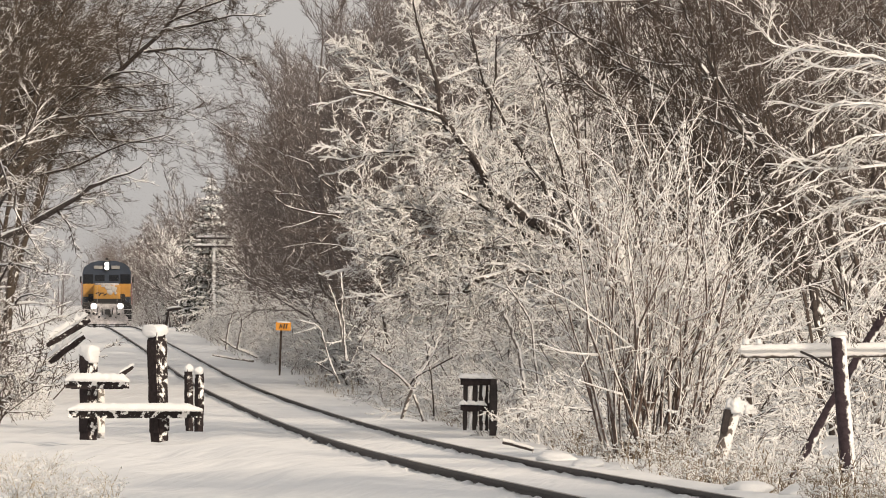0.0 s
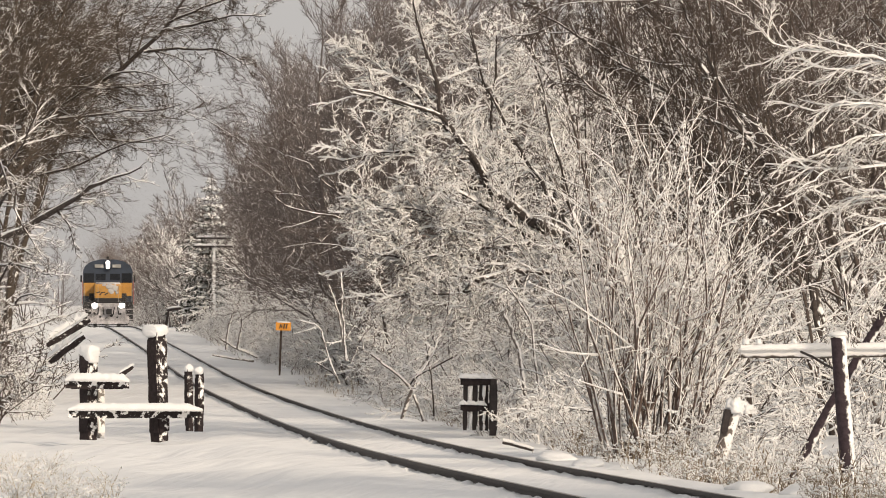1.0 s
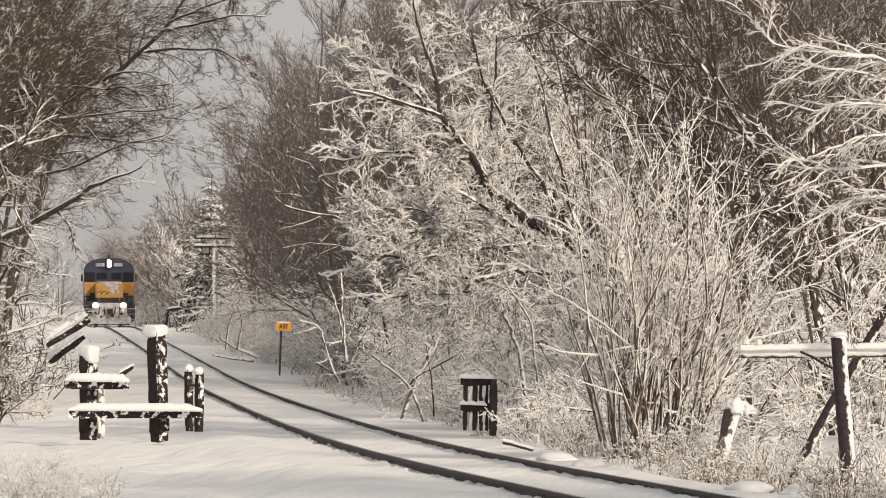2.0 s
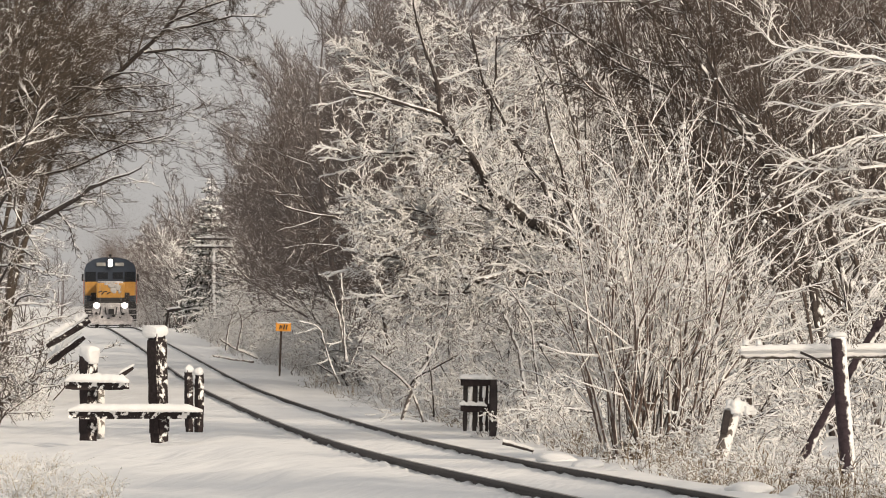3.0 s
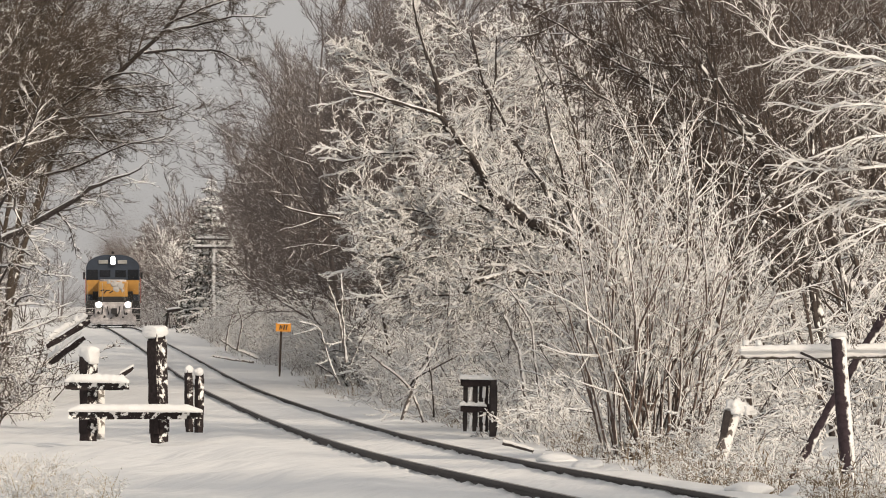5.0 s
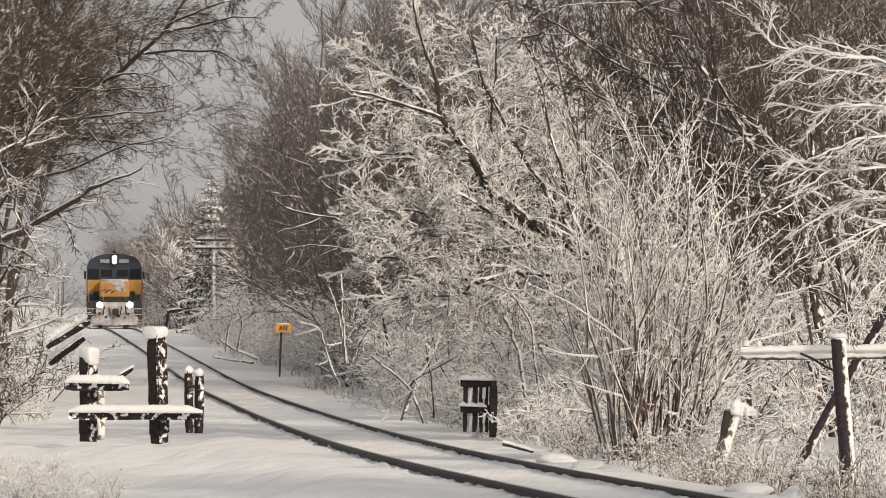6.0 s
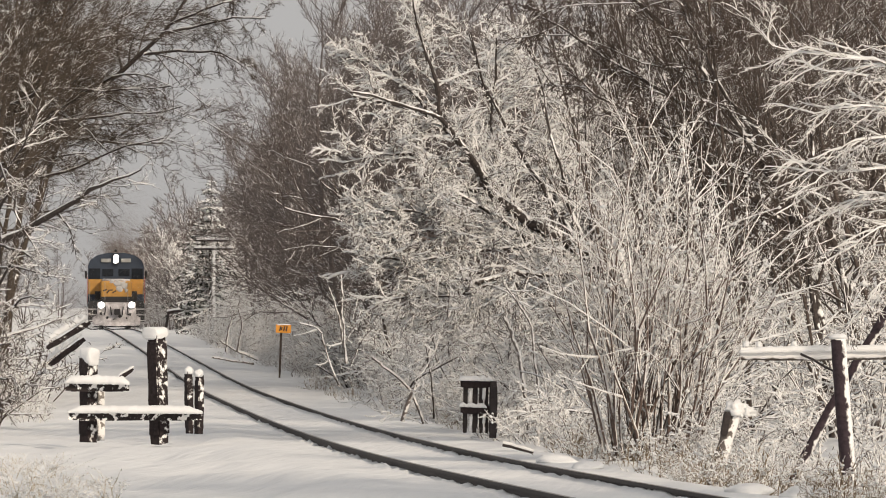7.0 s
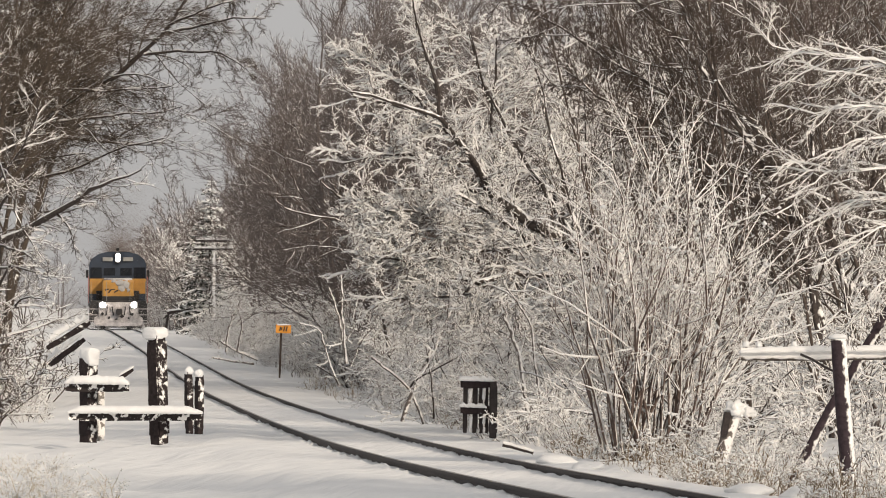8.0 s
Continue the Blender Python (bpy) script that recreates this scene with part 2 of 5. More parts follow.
class Wood:
    """Tapered branches, grown level by level and turned into tubes."""

    def __init__(self, seed):
        self.rng = np.random.default_rng(seed)
        self.levels = []

    def limbs(self, lines, radii, k=9, bend=0.07):
        """Main limbs along given bends, smoothed to k points."""
        pts, rs = [], []
        for line, (r0, r1) in zip(lines, radii):
            line = np.array(line, float)
            u = np.linspace(0, 1, len(line))
            w = np.linspace(0, 1, k)
            p = np.stack([np.interp(w, u, line[:, i]) for i in range(3)], 1)
            p[1:-1] = 0.25 * p[:-2] + 0.5 * p[1:-1] + 0.25 * p[2:]
            step = np.linalg.norm(p[-1] - p[0]) / k
            p[1:] += self.rng.normal(0, bend * step, (k - 1, 3))
            pts.append(p)
            rs.append(np.linspace(r0, r1, k))
        self.levels.append((np.array(pts), np.array(rs)))
        return self

    def stems(self, bases, dirs, length, radius, k=7, wander=0.12, lift=0.0, tip=0.12):
        """Upright stems from bases."""
        self.levels.append(self._run(np.array(bases, float), np.array(dirs, float), np.asarray(length, float), np.asarray(radius, float), k, wander, lift, tip))
        return self

    def _run(self, p0, d, length, r0, k, wander, lift, tip=0.25):
        m = len(p0)
        d = d / np.linalg.norm(d, axis=1, keepdims=True)
        p = np.empty((m, k, 3))
        p[:, 0] = p0
        step = (length / (k - 1))[:, None]
        for i in range(1, k):
            d = d + self.rng.normal(0, wander, (m, 3))
            d[:, 2] += lift
            d /= np.linalg.norm(d, axis=1, keepdims=True)
            p[:, i] = p[:, i - 1] + d * step
        r = r0[:, None] * np.linspace(1, tip, k)[None]
        return p, r

    def sprout(self, count, angle, ratio, k=4, start=0.25, wander=0.15, lift=0.0, thin=0.55, least=0.004, shy=0.5, flat=0.0, vary=0.35, of=-1):
        """count children on each branch of the last level, leaning off by angle degrees, ratio of its length."""
        rng = self.rng
        pp, rr = self.levels[of]
        m, kk = rr.shape
        full = np.linalg.norm(np.diff(pp, axis=1), axis=2).sum(1)
        n = m * count
        idx = np.repeat(np.arange(m), count)
        t = start + (1 - start) * (np.tile(np.arange(count), m) + rng.random(n)) / count
        f = np.clip(t, 0, 0.999) * (kk - 1)
        i = f.astype(int)
        w = (f - i)[:, None]
        base = pp[idx, i] * (1 - w) + pp[idx, i + 1] * w
        tang = pp[idx, i + 1] - pp[idx, i]
        tang /= np.linalg.norm(tang, axis=1, keepdims=True)
        side = rng.normal(0, 1, (n, 3))
        side[:, 2] *= 1 - flat
        side -= (side * tang).sum(1, keepdims=True) * tang
        side /= np.linalg.norm(side, axis=1, keepdims=True)
        a = np.radians(angle * (1 + 0.3 * rng.normal(0, 1, n)))[:, None]
        d = np.cos(a) * tang + np.sin(a) * side
        size = full[idx] * ratio * (1 - shy * t) * (1 + vary * rng.uniform(-1, 1, n))
        rad = np.maximum((rr[idx, i] * (1 - w[:, 0]) + rr[idx, i + 1] * w[:, 0]) * thin, least)
        self.levels.append(self._run(base, d, size, rad, k, wander, lift))
        return self

    def tubes(self, name, first, last, sides, mat, parent, label=""):
        vs, fs, base = [], [], 0
        for p, r in self.levels[first:last]:
            v, f = tube_arrays(p, r, sides)
            vs.append(v)
            fs.append(f + base)
            base += len(v)
        return array_mesh(name, np.concatenate(vs), np.concatenate(fs), mat, parent, label)

    def spikes(self, name, first, last, mat, parent, label=""):
        """Three-sided twigs that end in a point."""
        vs, fs, base = [], [], 0
        for p, r in self.levels[first:last]:
            m, k, _ = p.shape
            v, f = tube_arrays(p, r, 3)
            v = v.reshape(m, k * 3, 3)[:, :k * 3 - 2].reshape(-1, 3)
            q = np.arange(m)[:, None, None] * (k * 3 - 2)
            tris = []
            for i in range(k - 1):
                for j in range(3):
                    a, b, c, d = i * 3 + j, i * 3 + (j + 1) % 3, i * 3 + 3 + (j + 1) % 3, i * 3 + 3 + j
                    tris += [(a, b, k * 3 - 3)] if i == k - 2 else [(a, b, c), (a, c, d)]
            v[k * 3 - 3::k * 3 - 2] = p[:, -1]
            vs.append(v)
            fs.append((np.array(tris)[None] + q).reshape(-1, 3) + base)
            base += len(v)
        return tagged(array_mesh(name, np.concatenate(vs), np.concatenate(fs), mat, parent, label), kind="stuff")

    def snow(self, first, last, parent, deep=0.7, mat=None, least=0.0):
        """Snow lying along the upper side of the branches that are not too steep."""
        vs, fs, base = [], [], 0
        for p, r in self.levels[first:last]:
            d = np.gradient(p, axis=1)
            d /= np.linalg.norm(d, axis=2, keepdims=True) + 1e-9
            level = np.clip(1.25 - np.abs(d[..., 2]) * 1.15, 0.05, 1)
            q = p.copy()
            rs = (r * 0.75 + 0.006) * level * deep * (0.8 + 0.4 * self.rng.random(r.shape)) + least
            q[..., 2] += r * 0.75 + rs * 0.35
            v, f = tube_arrays(q, rs, 4 if first == 0 else 3)
            vs.append(v)
            fs.append(f + base)
            base += len(v)
        return tagged(array_mesh("snow", np.concatenate(vs), np.concatenate(fs), mat or CLUMP, parent, "white snow lying along the branches"), kind="stuff")


def clumps(w, level, share, size, parent, seed=5):
    """Small uneven clots of snow caught on the twigs of one level."""
    rng = np.random.default_rng(seed)
    p, r = w.levels[level]
    m, k, _ = p.shape
    n = int(m * share)
    i, j = rng.integers(0, m, n), rng.integers(1, k, n)
    c = p[i, j]
    octa = np.array([(1, 0, 0), (0, 1, 0), (-1, 0, 0), (0, -1, 0), (0, 0, 0.9), (0, 0, -0.6)], float)
    s = size * (0.5 + rng.random(n) * 0.7)
    v = c[:, None] + octa[None] * s[:, None, None] * rng.uniform(0.5, 1.4, (n, 1, 3)) * rng.uniform(0.55, 1.35, (n, 6, 1))
    tri = np.array([(0, 1, 4), (1, 2, 4), (2, 3, 4), (3, 0, 4), (1, 0, 5), (2, 1, 5), (3, 2, 5), (0, 3, 5)])
    f = (tri[None] + 6 * np.arange(n)[:, None, None]).reshape(-1, 3)
    return tagged(array_mesh("snow_clot", v.reshape(-1, 3), f, CLUMP, parent, "clots of snow on the twigs"), kind="stuff")


def tube_arrays(p, r, sides):
    m, k, _ = p.shape
    d = np.gradient(p, axis=1)
    d /= np.linalg.norm(d, axis=2, keepdims=True) + 1e-9
    ref = np.where(np.abs(d[..., 2:3]) > 0.9, np.array([1.0, 0, 0]), np.array([0, 0, 1.0]))
    a = np.cross(d, ref)
    a /= np.linalg.norm(a, axis=2, keepdims=True) + 1e-9
    b = np.cross(d, a)
    ang = np.arange(sides) * 2 * np.pi / sides + 0.5
    ring = a[:, :, None] * np.cos(ang)[None, None, :, None] + b[:, :, None] * np.sin(ang)[None, None, :, None]
    v = (p[:, :, None] + ring * r[:, :, None, None]).reshape(-1, 3)
    row = np.arange(m * k).reshape(m, k)[:, :-1].reshape(-1) * sides
    j = np.arange(sides)
    j2 = (j + 1) % sides
    f = np.stack([row[:, None] + j, row[:, None] + j2, row[:, None] + sides + j2, row[:, None] + sides + j], -1).reshape(-1, 4)
    return v, f


def array_mesh(name, v, f, mat, parent, label=""):
    me = bpy.data.meshes.new(name)
    me.vertices.add(len(v))
    me.vertices.foreach_set("co", np.ascontiguousarray(v, dtype=np.float32).ravel())
    me.loops.add(f.size)
    me.loops.foreach_set("vertex_index", np.ascontiguousarray(f, dtype=np.int32).ravel())
    me.polygons.add(len(f))
    me.polygons.foreach_set("loop_start", np.arange(0, f.size, f.shape[1], dtype=np.int32))
    me.polygons.foreach_set("use_smooth", np.ones(len(f), bool))
    me.update(calc_edges=True)
    me.materials.append(mat)
    ob = new(name, me)
    ob.parent = parent
    return tagged(ob, label)


# ---- ground and track ----
RUN = np.arange(0, 620, 5.0)


def eased(ys, values, passes):
    """Values at RUN, joined smoothly."""
    v = np.interp(RUN, ys, values)
    slope = (values[-1] - values[-2]) / (ys[-1] - ys[-2])
    v = np.where(RUN > ys[-1], values[-1] + (RUN - ys[-1]) * slope, v)
    for _ in range(passes):
        v[1:-1] = 0.25 * v[:-2] + 0.5 * v[1:-1] + 0.25 * v[2:]
    return v


LINE_X = eased([0, 30, 45, 58, 62, 68, 75, 82, 90, 100, 115, 130, 150, 175, 200, 225, 250, 275, 300, 325, 366, 398, 431],
               [9.0, 5.5, 3.85, 2.47, 2.05, 1.44, 0.77, 0.16, -0.45, -1.13, -2.08, -3.02, -4.27, -5.9, -7.5, -9.1, -10.75, -12.4, -14.15, -15.9, -18.77, -20.8, -22.85], 3)
LINE_Z = eased([0, 50, 60, 82, 96, 120, 150, 175, 200, 220, 245, 267, 285, 305, 330, 348, 358, 370, 400, 431, 480, 600, 700],
               [0.12, 0.11, 0.07, -0.06, -0.16, -0.3, -0.4, -0.42, -0.36, -0.26, -0.12, 0, 0.12, 0.27, 0.45, 0.555, 0.585, 0.57, 0.45, 0.31, 0.1, 0, 0], 6)


def track_x(y):
    y = np.asarray(y, float)
    return np.interp(y, RUN, LINE_X) + np.where(y > 615, (y - 615) * -0.062, 0) + np.where(y < 0, y * -0.117, 0)


def track_z(y):
    return np.interp(y, RUN, LINE_Z)


def ground_z(s, y):
    """Height of the snow at s metres to the right of the track's centre."""
    z = np.asarray(track_z(y), float) + 0 * s
    a = np.abs(s)
    bed = np.clip((a - 1.6) / 2.2, 0, 1)
    z = z - 0.07 - 0.08 * bed * bed * (3 - 2 * bed)
    z = z - 0.035 * np.clip((s + 1.9) / 0.6, 0, 1) * np.clip((0.72 - s) / 0.1, 0, 1)   # lower snow inside the gauge
    z = z + 0.07 * np.clip(s - 3.5, 0, 60) * np.clip((200 - s) / 140, 0, 1) + 0.06 * np.clip(-s - 7, 0, 40)
    hollow = np.clip((s - 1.7) / 1.7, 0, 1) * np.clip((9 - s) / 3, 0, 1) * np.clip((86 - y) / 9, 0, 1)
    z = z - 0.42 * hollow * hollow * (3 - 2 * hollow)   # ditch beside the near track
    bend = 0.8 * np.sin(0.13 * y) + 0.5 * np.sin(0.31 * y + s)
    drift = 0.025 * np.sin(0.9 * s + 0.30 * y + bend) + 0.016 * np.sin(2.1 * s - 0.55 * y + 2 * bend) + 0.006 * np.sin(3.7 * s + 1.9 * y + 3 * bend)
    out = np.clip((-s - 1.2) / 1.6, 0, 1)
    drift = drift + 0.018 * out * np.sin(0.55 * s + 0.62 * y + 1.3 * np.sin(0.17 * y + 0.4 * s))
    lane = s - 0.135 * y                            # drift streaks lie slantwise to the track
    streak = 0.016 * np.sin(5.3 * lane + 0.9 * bend) * np.sin(0.21 * y + 0.7 * s) + 0.008 * np.sin(9.1 * lane + 1.4 * np.sin(0.4 * y)) + 0.005 * np.sin(15.7 * lane + 0.9 * bend) * (0.5 + 0.5 * np.sin(0.33 * y + 1.1 * s))
    drift = drift + streak * np.clip((240 - y) / 90, 0, 1)
    between = 0.014 * np.sin(2.4 * y + 3 * s) * np.sin(0.37 * y) * np.clip((0.66 - a) / 0.1, 0, 1)
    return z + drift * np.clip((a - 1.1) / 1.4, 0, 1) + between


def build_ground():
    s = np.concatenate([[-2500, -900, -400, -200, -100, -60], np.arange(-40, -12, 1.5), np.arange(-12, -2, 0.14), np.arange(-2, 2, 0.06), np.arange(2, 9, 0.2), np.arange(9, 40, 1.5), [45, 60, 100, 200, 400, 900, 2500]])
    y = np.concatenate([[-2500, -800, -200, -50, 0, 20, 35], np.arange(45, 130, 0.25), np.arange(130, 480, 2.0), [500, 560, 700, 1000, 1600, 3000]])
    ss, yy = np.meshgrid(s, y)
    zz = ground_z(ss, yy)
    beside = np.clip(1 - np.abs(np.abs(ss) - 0.82) / 0.22, 0, 1)
    ruff = np.random.default_rng(9).normal(0, 1, ss.shape)
    ruff[1:-1] = 0.5 * ruff[1:-1] + 0.5 * (ruff[:-2] + ruff[2:])
    zz = zz + beside * (0.026 * ruff + 0.022 * np.maximum(0, np.sin(0.7 * yy) * np.sin(0.23 * yy + 1)))
    v = np.stack([ss + track_x(yy), yy, zz], -1).reshape(-1, 3)
    w = len(s)
    i = (np.arange(len(y) - 1)[:, None] * w + np.arange(w - 1)).reshape(-1)
    ob = array_mesh("ground", v, np.stack([i, i + 1, i + w + 1, i + w], -1), SNOW, None)
    tagged(ob, "smooth white wind-drifted snow beside the railway", "ground", kind="structure")


build_ground()


def ground_at(x, y):
    return float(ground_z(np.array(x - float(track_x(y))), np.array(float(y))))


def rail(offset, parent):
    ys = np.concatenate([np.arange(20, 140, 1.0), np.arange(140, 560, 4.0)])
    x0, z0 = track_x(ys), track_z(ys)
    dx = np.gradient(x0, ys)
    nx, ny = 1 / np.hypot(1, dx), -dx / np.hypot(1, dx)
    prof = [(-0.07, -0.17), (0.07, -0.17), (0.07, -0.155), (0.012, -0.13), (0.012, -0.045), (0.036, -0.038), (0.036, -0.008), (0.028, 0.0), (-0.028, 0.0), (-0.036, -0.008), (-0.036, -0.038), (-0.012, -0.045), (-0.012, -0.13), (-0.07, -0.155)]
    v = np.array([[x0[i] + nx[i] * (offset + u), ys[i] + ny[i] * (offset + u), z0[i] + w] for i in range(len(ys)) for u, w in prof])
    k = len(prof)
    f = [(i * k + j, i * k + (j + 1) % k, (i + 1) * k + (j + 1) % k, (i + 1) * k + j) for i in range(len(ys) - 1) for j in range(k)]
    ob = array_mesh("rail", v, np.array(f), STEEL, parent, "dark rusty steel rail with worn head")
    ob.data.materials.append(RAILTOP)
    ob.data.polygons.foreach_set("material_index", [1 if i % k == 7 else 0 for i in range(len(f))])
    ob.data.polygons.foreach_set("use_smooth", [False] * len(f))


def build_track():
    track = thing("railway_track", (0, 0, 0), "single railway track with dark rails buried in snow", "railway track", kind="structure")
    rail(-0.7525, track)
    rail(0.7525, track)


build_track()

# ---- locomotive ----


def build_locomotive():
    """Faces -y, its coupler at the origin, rail level z = 0."""
    loco = thing("locomotive", (0, 0, 0), "dark blue and orange-yellow diesel locomotive with snow-caked front, lamps burning", "locomotive")
    # cab with rounded roof
    outline = [(-1.55, 1.5), (1.55, 1.5), (1.55, 3.62), (1.42, 3.95), (1.05, 4.22), (0.5, 4.36), (-0.5, 4.36), (-1.05, 4.22), (-1.42, 3.95), (-1.55, 3.62)]
    bm = bmesh.new()
    rings = [[bm.verts.new((x, y, z)) for x, z in outline] for y in (2.3, 4.7)]
    bm.faces.new(rings[0])
    bm.faces.new(rings[1][::-1])
    for j in range(len(outline)):
        bm.faces.new((rings[0][j], rings[1][j], rings[1][(j + 1) % 10], rings[0][(j + 1) % 10]))
    bmesh.ops.bevel(bm, geom=bm.edges[:], offset=0.04, segments=2, affect="EDGES")
    cab = part("cab", bm, BLUE, loco, "dark blue cab with rounded roof")
    part("cab_band", box((3.06, 0.05, 0.86), (0, 2.26, 2.40), bevel=0.02), YELLOW, cab, "orange-yellow band across the cab front")
    for x in (-1.18, 1.18):
        part("windshield", box((0.62, 0.04, 0.62), (x, 2.28, 3.15), bevel=0.02), GLASS, cab, "dark side cab window")
    for x in (-0.45, 0.45):
        part("windshield", box((0.62, 0.04, 0.42), (x, 2.28, 3.22), bevel=0.02), GLASS, cab)
    for x in (-0.55, 0.55):
        part("number_board", box((0.55, 0.12, 0.22), (x, 2.24, 3.92), bevel=0.03), WHITEPAINT, cab, "pale number board")
    part("headlight_housing", box((0.32, 0.3, 0.62), (0, 2.2, 4.0), bevel=0.05), BLACK, cab, "black headlight housing")
    for z in (3.9, 4.12):
        part("headlight", drum(0.125, 0.125, 0.08, (0, 2.04, z), (90, 0, 0), 16), LAMP, cab, "burning white headlight")
    # low nose
    bm = box((1.7, 1.9, 1.35), (0, 1.5, 2.08), bevel=0.12)
    nose = part("nose", bm, YELLOW, loco, "orange-yellow short hood with pale snow on it")
    part("nose_cap", roughen(box((1.55, 1.7, 0.16), (0, 1.45, 2.78), bevel=0.06), 0.05, 3), CAKED, nose, "snow lying on the nose")
    for k, (x, z, w, h) in enumerate(((0.08, 2.62, 0.5, 0.34), (0.42, 2.5, 0.42, 0.5), (0.2, 2.3, 0.36, 0.42), (0.56, 2.2, 0.2, 0.3), (-0.3, 2.68, 0.3, 0.16))):
        bm = bmesh.new()
        bmesh.ops.create_icosphere(bm, subdivisions=3, radius=0.5, matrix=pose(x, 0.56, z, 0, 20 * math.sin(3 * k), 0) @ Matrix.Diagonal((w, 0.14, h, 1)))
        part("nose_snow", roughen(bm, 0.09, 5, k), DIRTY, nose, "wind-packed dirty snow on the nose front", True)
    for k, (x, z, tilt) in enumerate(((-0.62, 2.2, 70), (-0.45, 2.12, 40), (-0.3, 2.2, 95), (-0.12, 2.1, 60))):
        part("grime_streak", roughen(box((0.07, 0.03, 0.24), (x, 0.545, z), (0, tilt, 0), 0.01), 0.03, 7, k), BLACK, nose, "dark grime streak")
    part("nose_stripe", box((1.72, 0.04, 0.3), (0, 0.54, 1.68), bevel=0.01), BLACK, nose)
    for x in (-0.92, 0.92):
        part("number_panel", box((0.5, 0.05, 0.5), (x, 2.22, 1.9), bevel=0.02), BLACK, cab)
    # long hood and roof
    part("long_hood", box((1.9, 12.0, 2.5), (0, 10.8, 2.85), bevel=0.12), BLUE, loco, "dark blue long hood")
    part("exhaust_stack", box((0.5, 1.0, 0.25), (0, 9.5, 4.2), bevel=0.05), BLACK, loco)
    part("horn", drum(0.04, 0.09, 0.5, (0, 3.0, 4.48), (90, 0, 0), 10), BLACK, loco)
    # frame, platform and plow
    part("underframe", box((3.0, 17.2, 0.28), (0, 8.9, 1.45), bevel=0.03), BLACK, loco)
    part("pilot", roughen(box((2.15, 0.25, 1.0), (0, 0.2, 1.0), bevel=0.08), 0.04, 3), CAKED, loco, "pilot plate caked with snow")
    bm = bmesh.new()
    prof = [(0.05, 1.3), (-0.05, 0.75), (-0.35, 0.35), (-0.6, 0.12), (0.15, 0.12), (0.25, 1.25)]
    sect = []
    for x, back in ((-1.32, 0.45), (-0.7, 0.15), (0, 0.0), (0.7, 0.15), (1.32, 0.45)):
        sect.append([bm.verts.new((x * (0.84 if z > 0.9 else (0.93 if z < 0.2 else 1.0)), yy + back, z + (0.06 * abs(x) if z < 0.2 else 0))) for yy, z in prof])
    for a, b in zip(sect, sect[1:]):
        for j in range(6):
            bm.faces.new((a[j], a[(j + 1) % 6], b[(j + 1) % 6], b[j]))
    bm.faces.new(sect[0][::-1])
    bm.faces.new(sect[-1])
    bmesh.ops.recalc_face_normals(bm, faces=bm.faces[:])
    part("snow_plow", bm, CAKED, loco, "plow blade packed with white snow")
    for i, (x, z, w) in enumerate(((-0.5, 0.62, 0.12), (0.2, 0.7, 0.2), (0.55, 0.55, 0.1), (-0.1, 0.5, 0.16), (0.75, 0.8, 0.14), (-0.85, 0.85, 0.12))):
        part("bare_patch", roughen(box((w, 0.05, 0.16), (x, -0.2 + 0.22 * abs(x), z), (20, 25 * (-1) ** i, 0), 0.015), 0.03, 6, i), BLACK, loco, "dark steel showing through the snow")
    part("plow_edge", box((2.5, 0.1, 0.07), (0, -0.2, 0.1), bevel=0.01), BLACK, loco)
    coupler = part("coupler", box((0.28, 0.6, 0.3), (0, -0.1, 0.95), bevel=0.05), BLACK, loco, "dark coupler with snow")
    part("knuckle", box((0.34, 0.22, 0.36), (0.05, -0.42, 0.95), bevel=0.06), BLACK, coupler)
    for i, x in enumerate((-0.62, -0.3, 0.35, 0.62)):
        part("air_hose", drum(0.035, 0.03, 0.5, (x, -0.05, 1.0), (12, 8 * (-1) ** i, 0), 8), BLACK, loco)
    for x in (-0.84, 0.84):
        lamp = part("ditch_light", drum(0.185, 0.185, 0.22, (x, 0.05, 1.34), (90, 0, 0), 16), BLACK, loco, "burning ditch light")
        part("lens", drum(0.17, 0.17, 0.04, (x, -0.08, 1.34), (90, 0, 0), 16), LAMP, lamp, "burning white lens")
        part("step_well", box((0.5, 0.9, 1.05), (x * 1.56, 0.75, 0.88), bevel=0.03), BLACK, loco)
        for k in range(3):
            part("step", box((0.5, 0.95, 0.05), (x * 1.56, 0.72, 0.45 + 0.33 * k), bevel=0.01), CAKED, loco)
        post = part("handrail", drum(0.013, 0.013, 1.1, (x * 1.75, 0.3, 2.1), (0, 0, 0), 8), WHITEPAINT, loco)
        part("handrail", drum(0.013, 0.013, 1.1, (x * 0.75, 0.25, 2.1), (0, 0, 0), 8), WHITEPAINT, loco)
        part("grab_iron", drum(0.02, 0.02, 1.5, (x * 1.9, 2.2, 2.2), (0, 0, 0), 8), REDPAINT, loco)
        part("mirror", box((0.12, 0.1, 0.45), (x * 1.98, 2.6, 3.1), bevel=0.02), BLACK, loco)
    # trucks
    for yc in (4.0, 13.6):
        truck = part("truck", box((2.1, 3.6, 0.45), (0, yc, 0.7), bevel=0.06), BLACK, loco, "black truck with wheels")
        for dy in (-1.3, 1.3):
            for x in (-0.75, 0.75):
                part("wheel", drum(0.5, 0.5, 0.13, (x, yc + dy, 0.5), (0, 90, 0), 24), STEEL, truck)
    part("fuel_tank", box((2.4, 3.4, 0.8), (0, 8.8, 0.8), bevel=0.2), BLACK, loco)
    return loco


locomotive = build_locomotive()
locomotive.scale = (1.07, 1.05, 1.03)


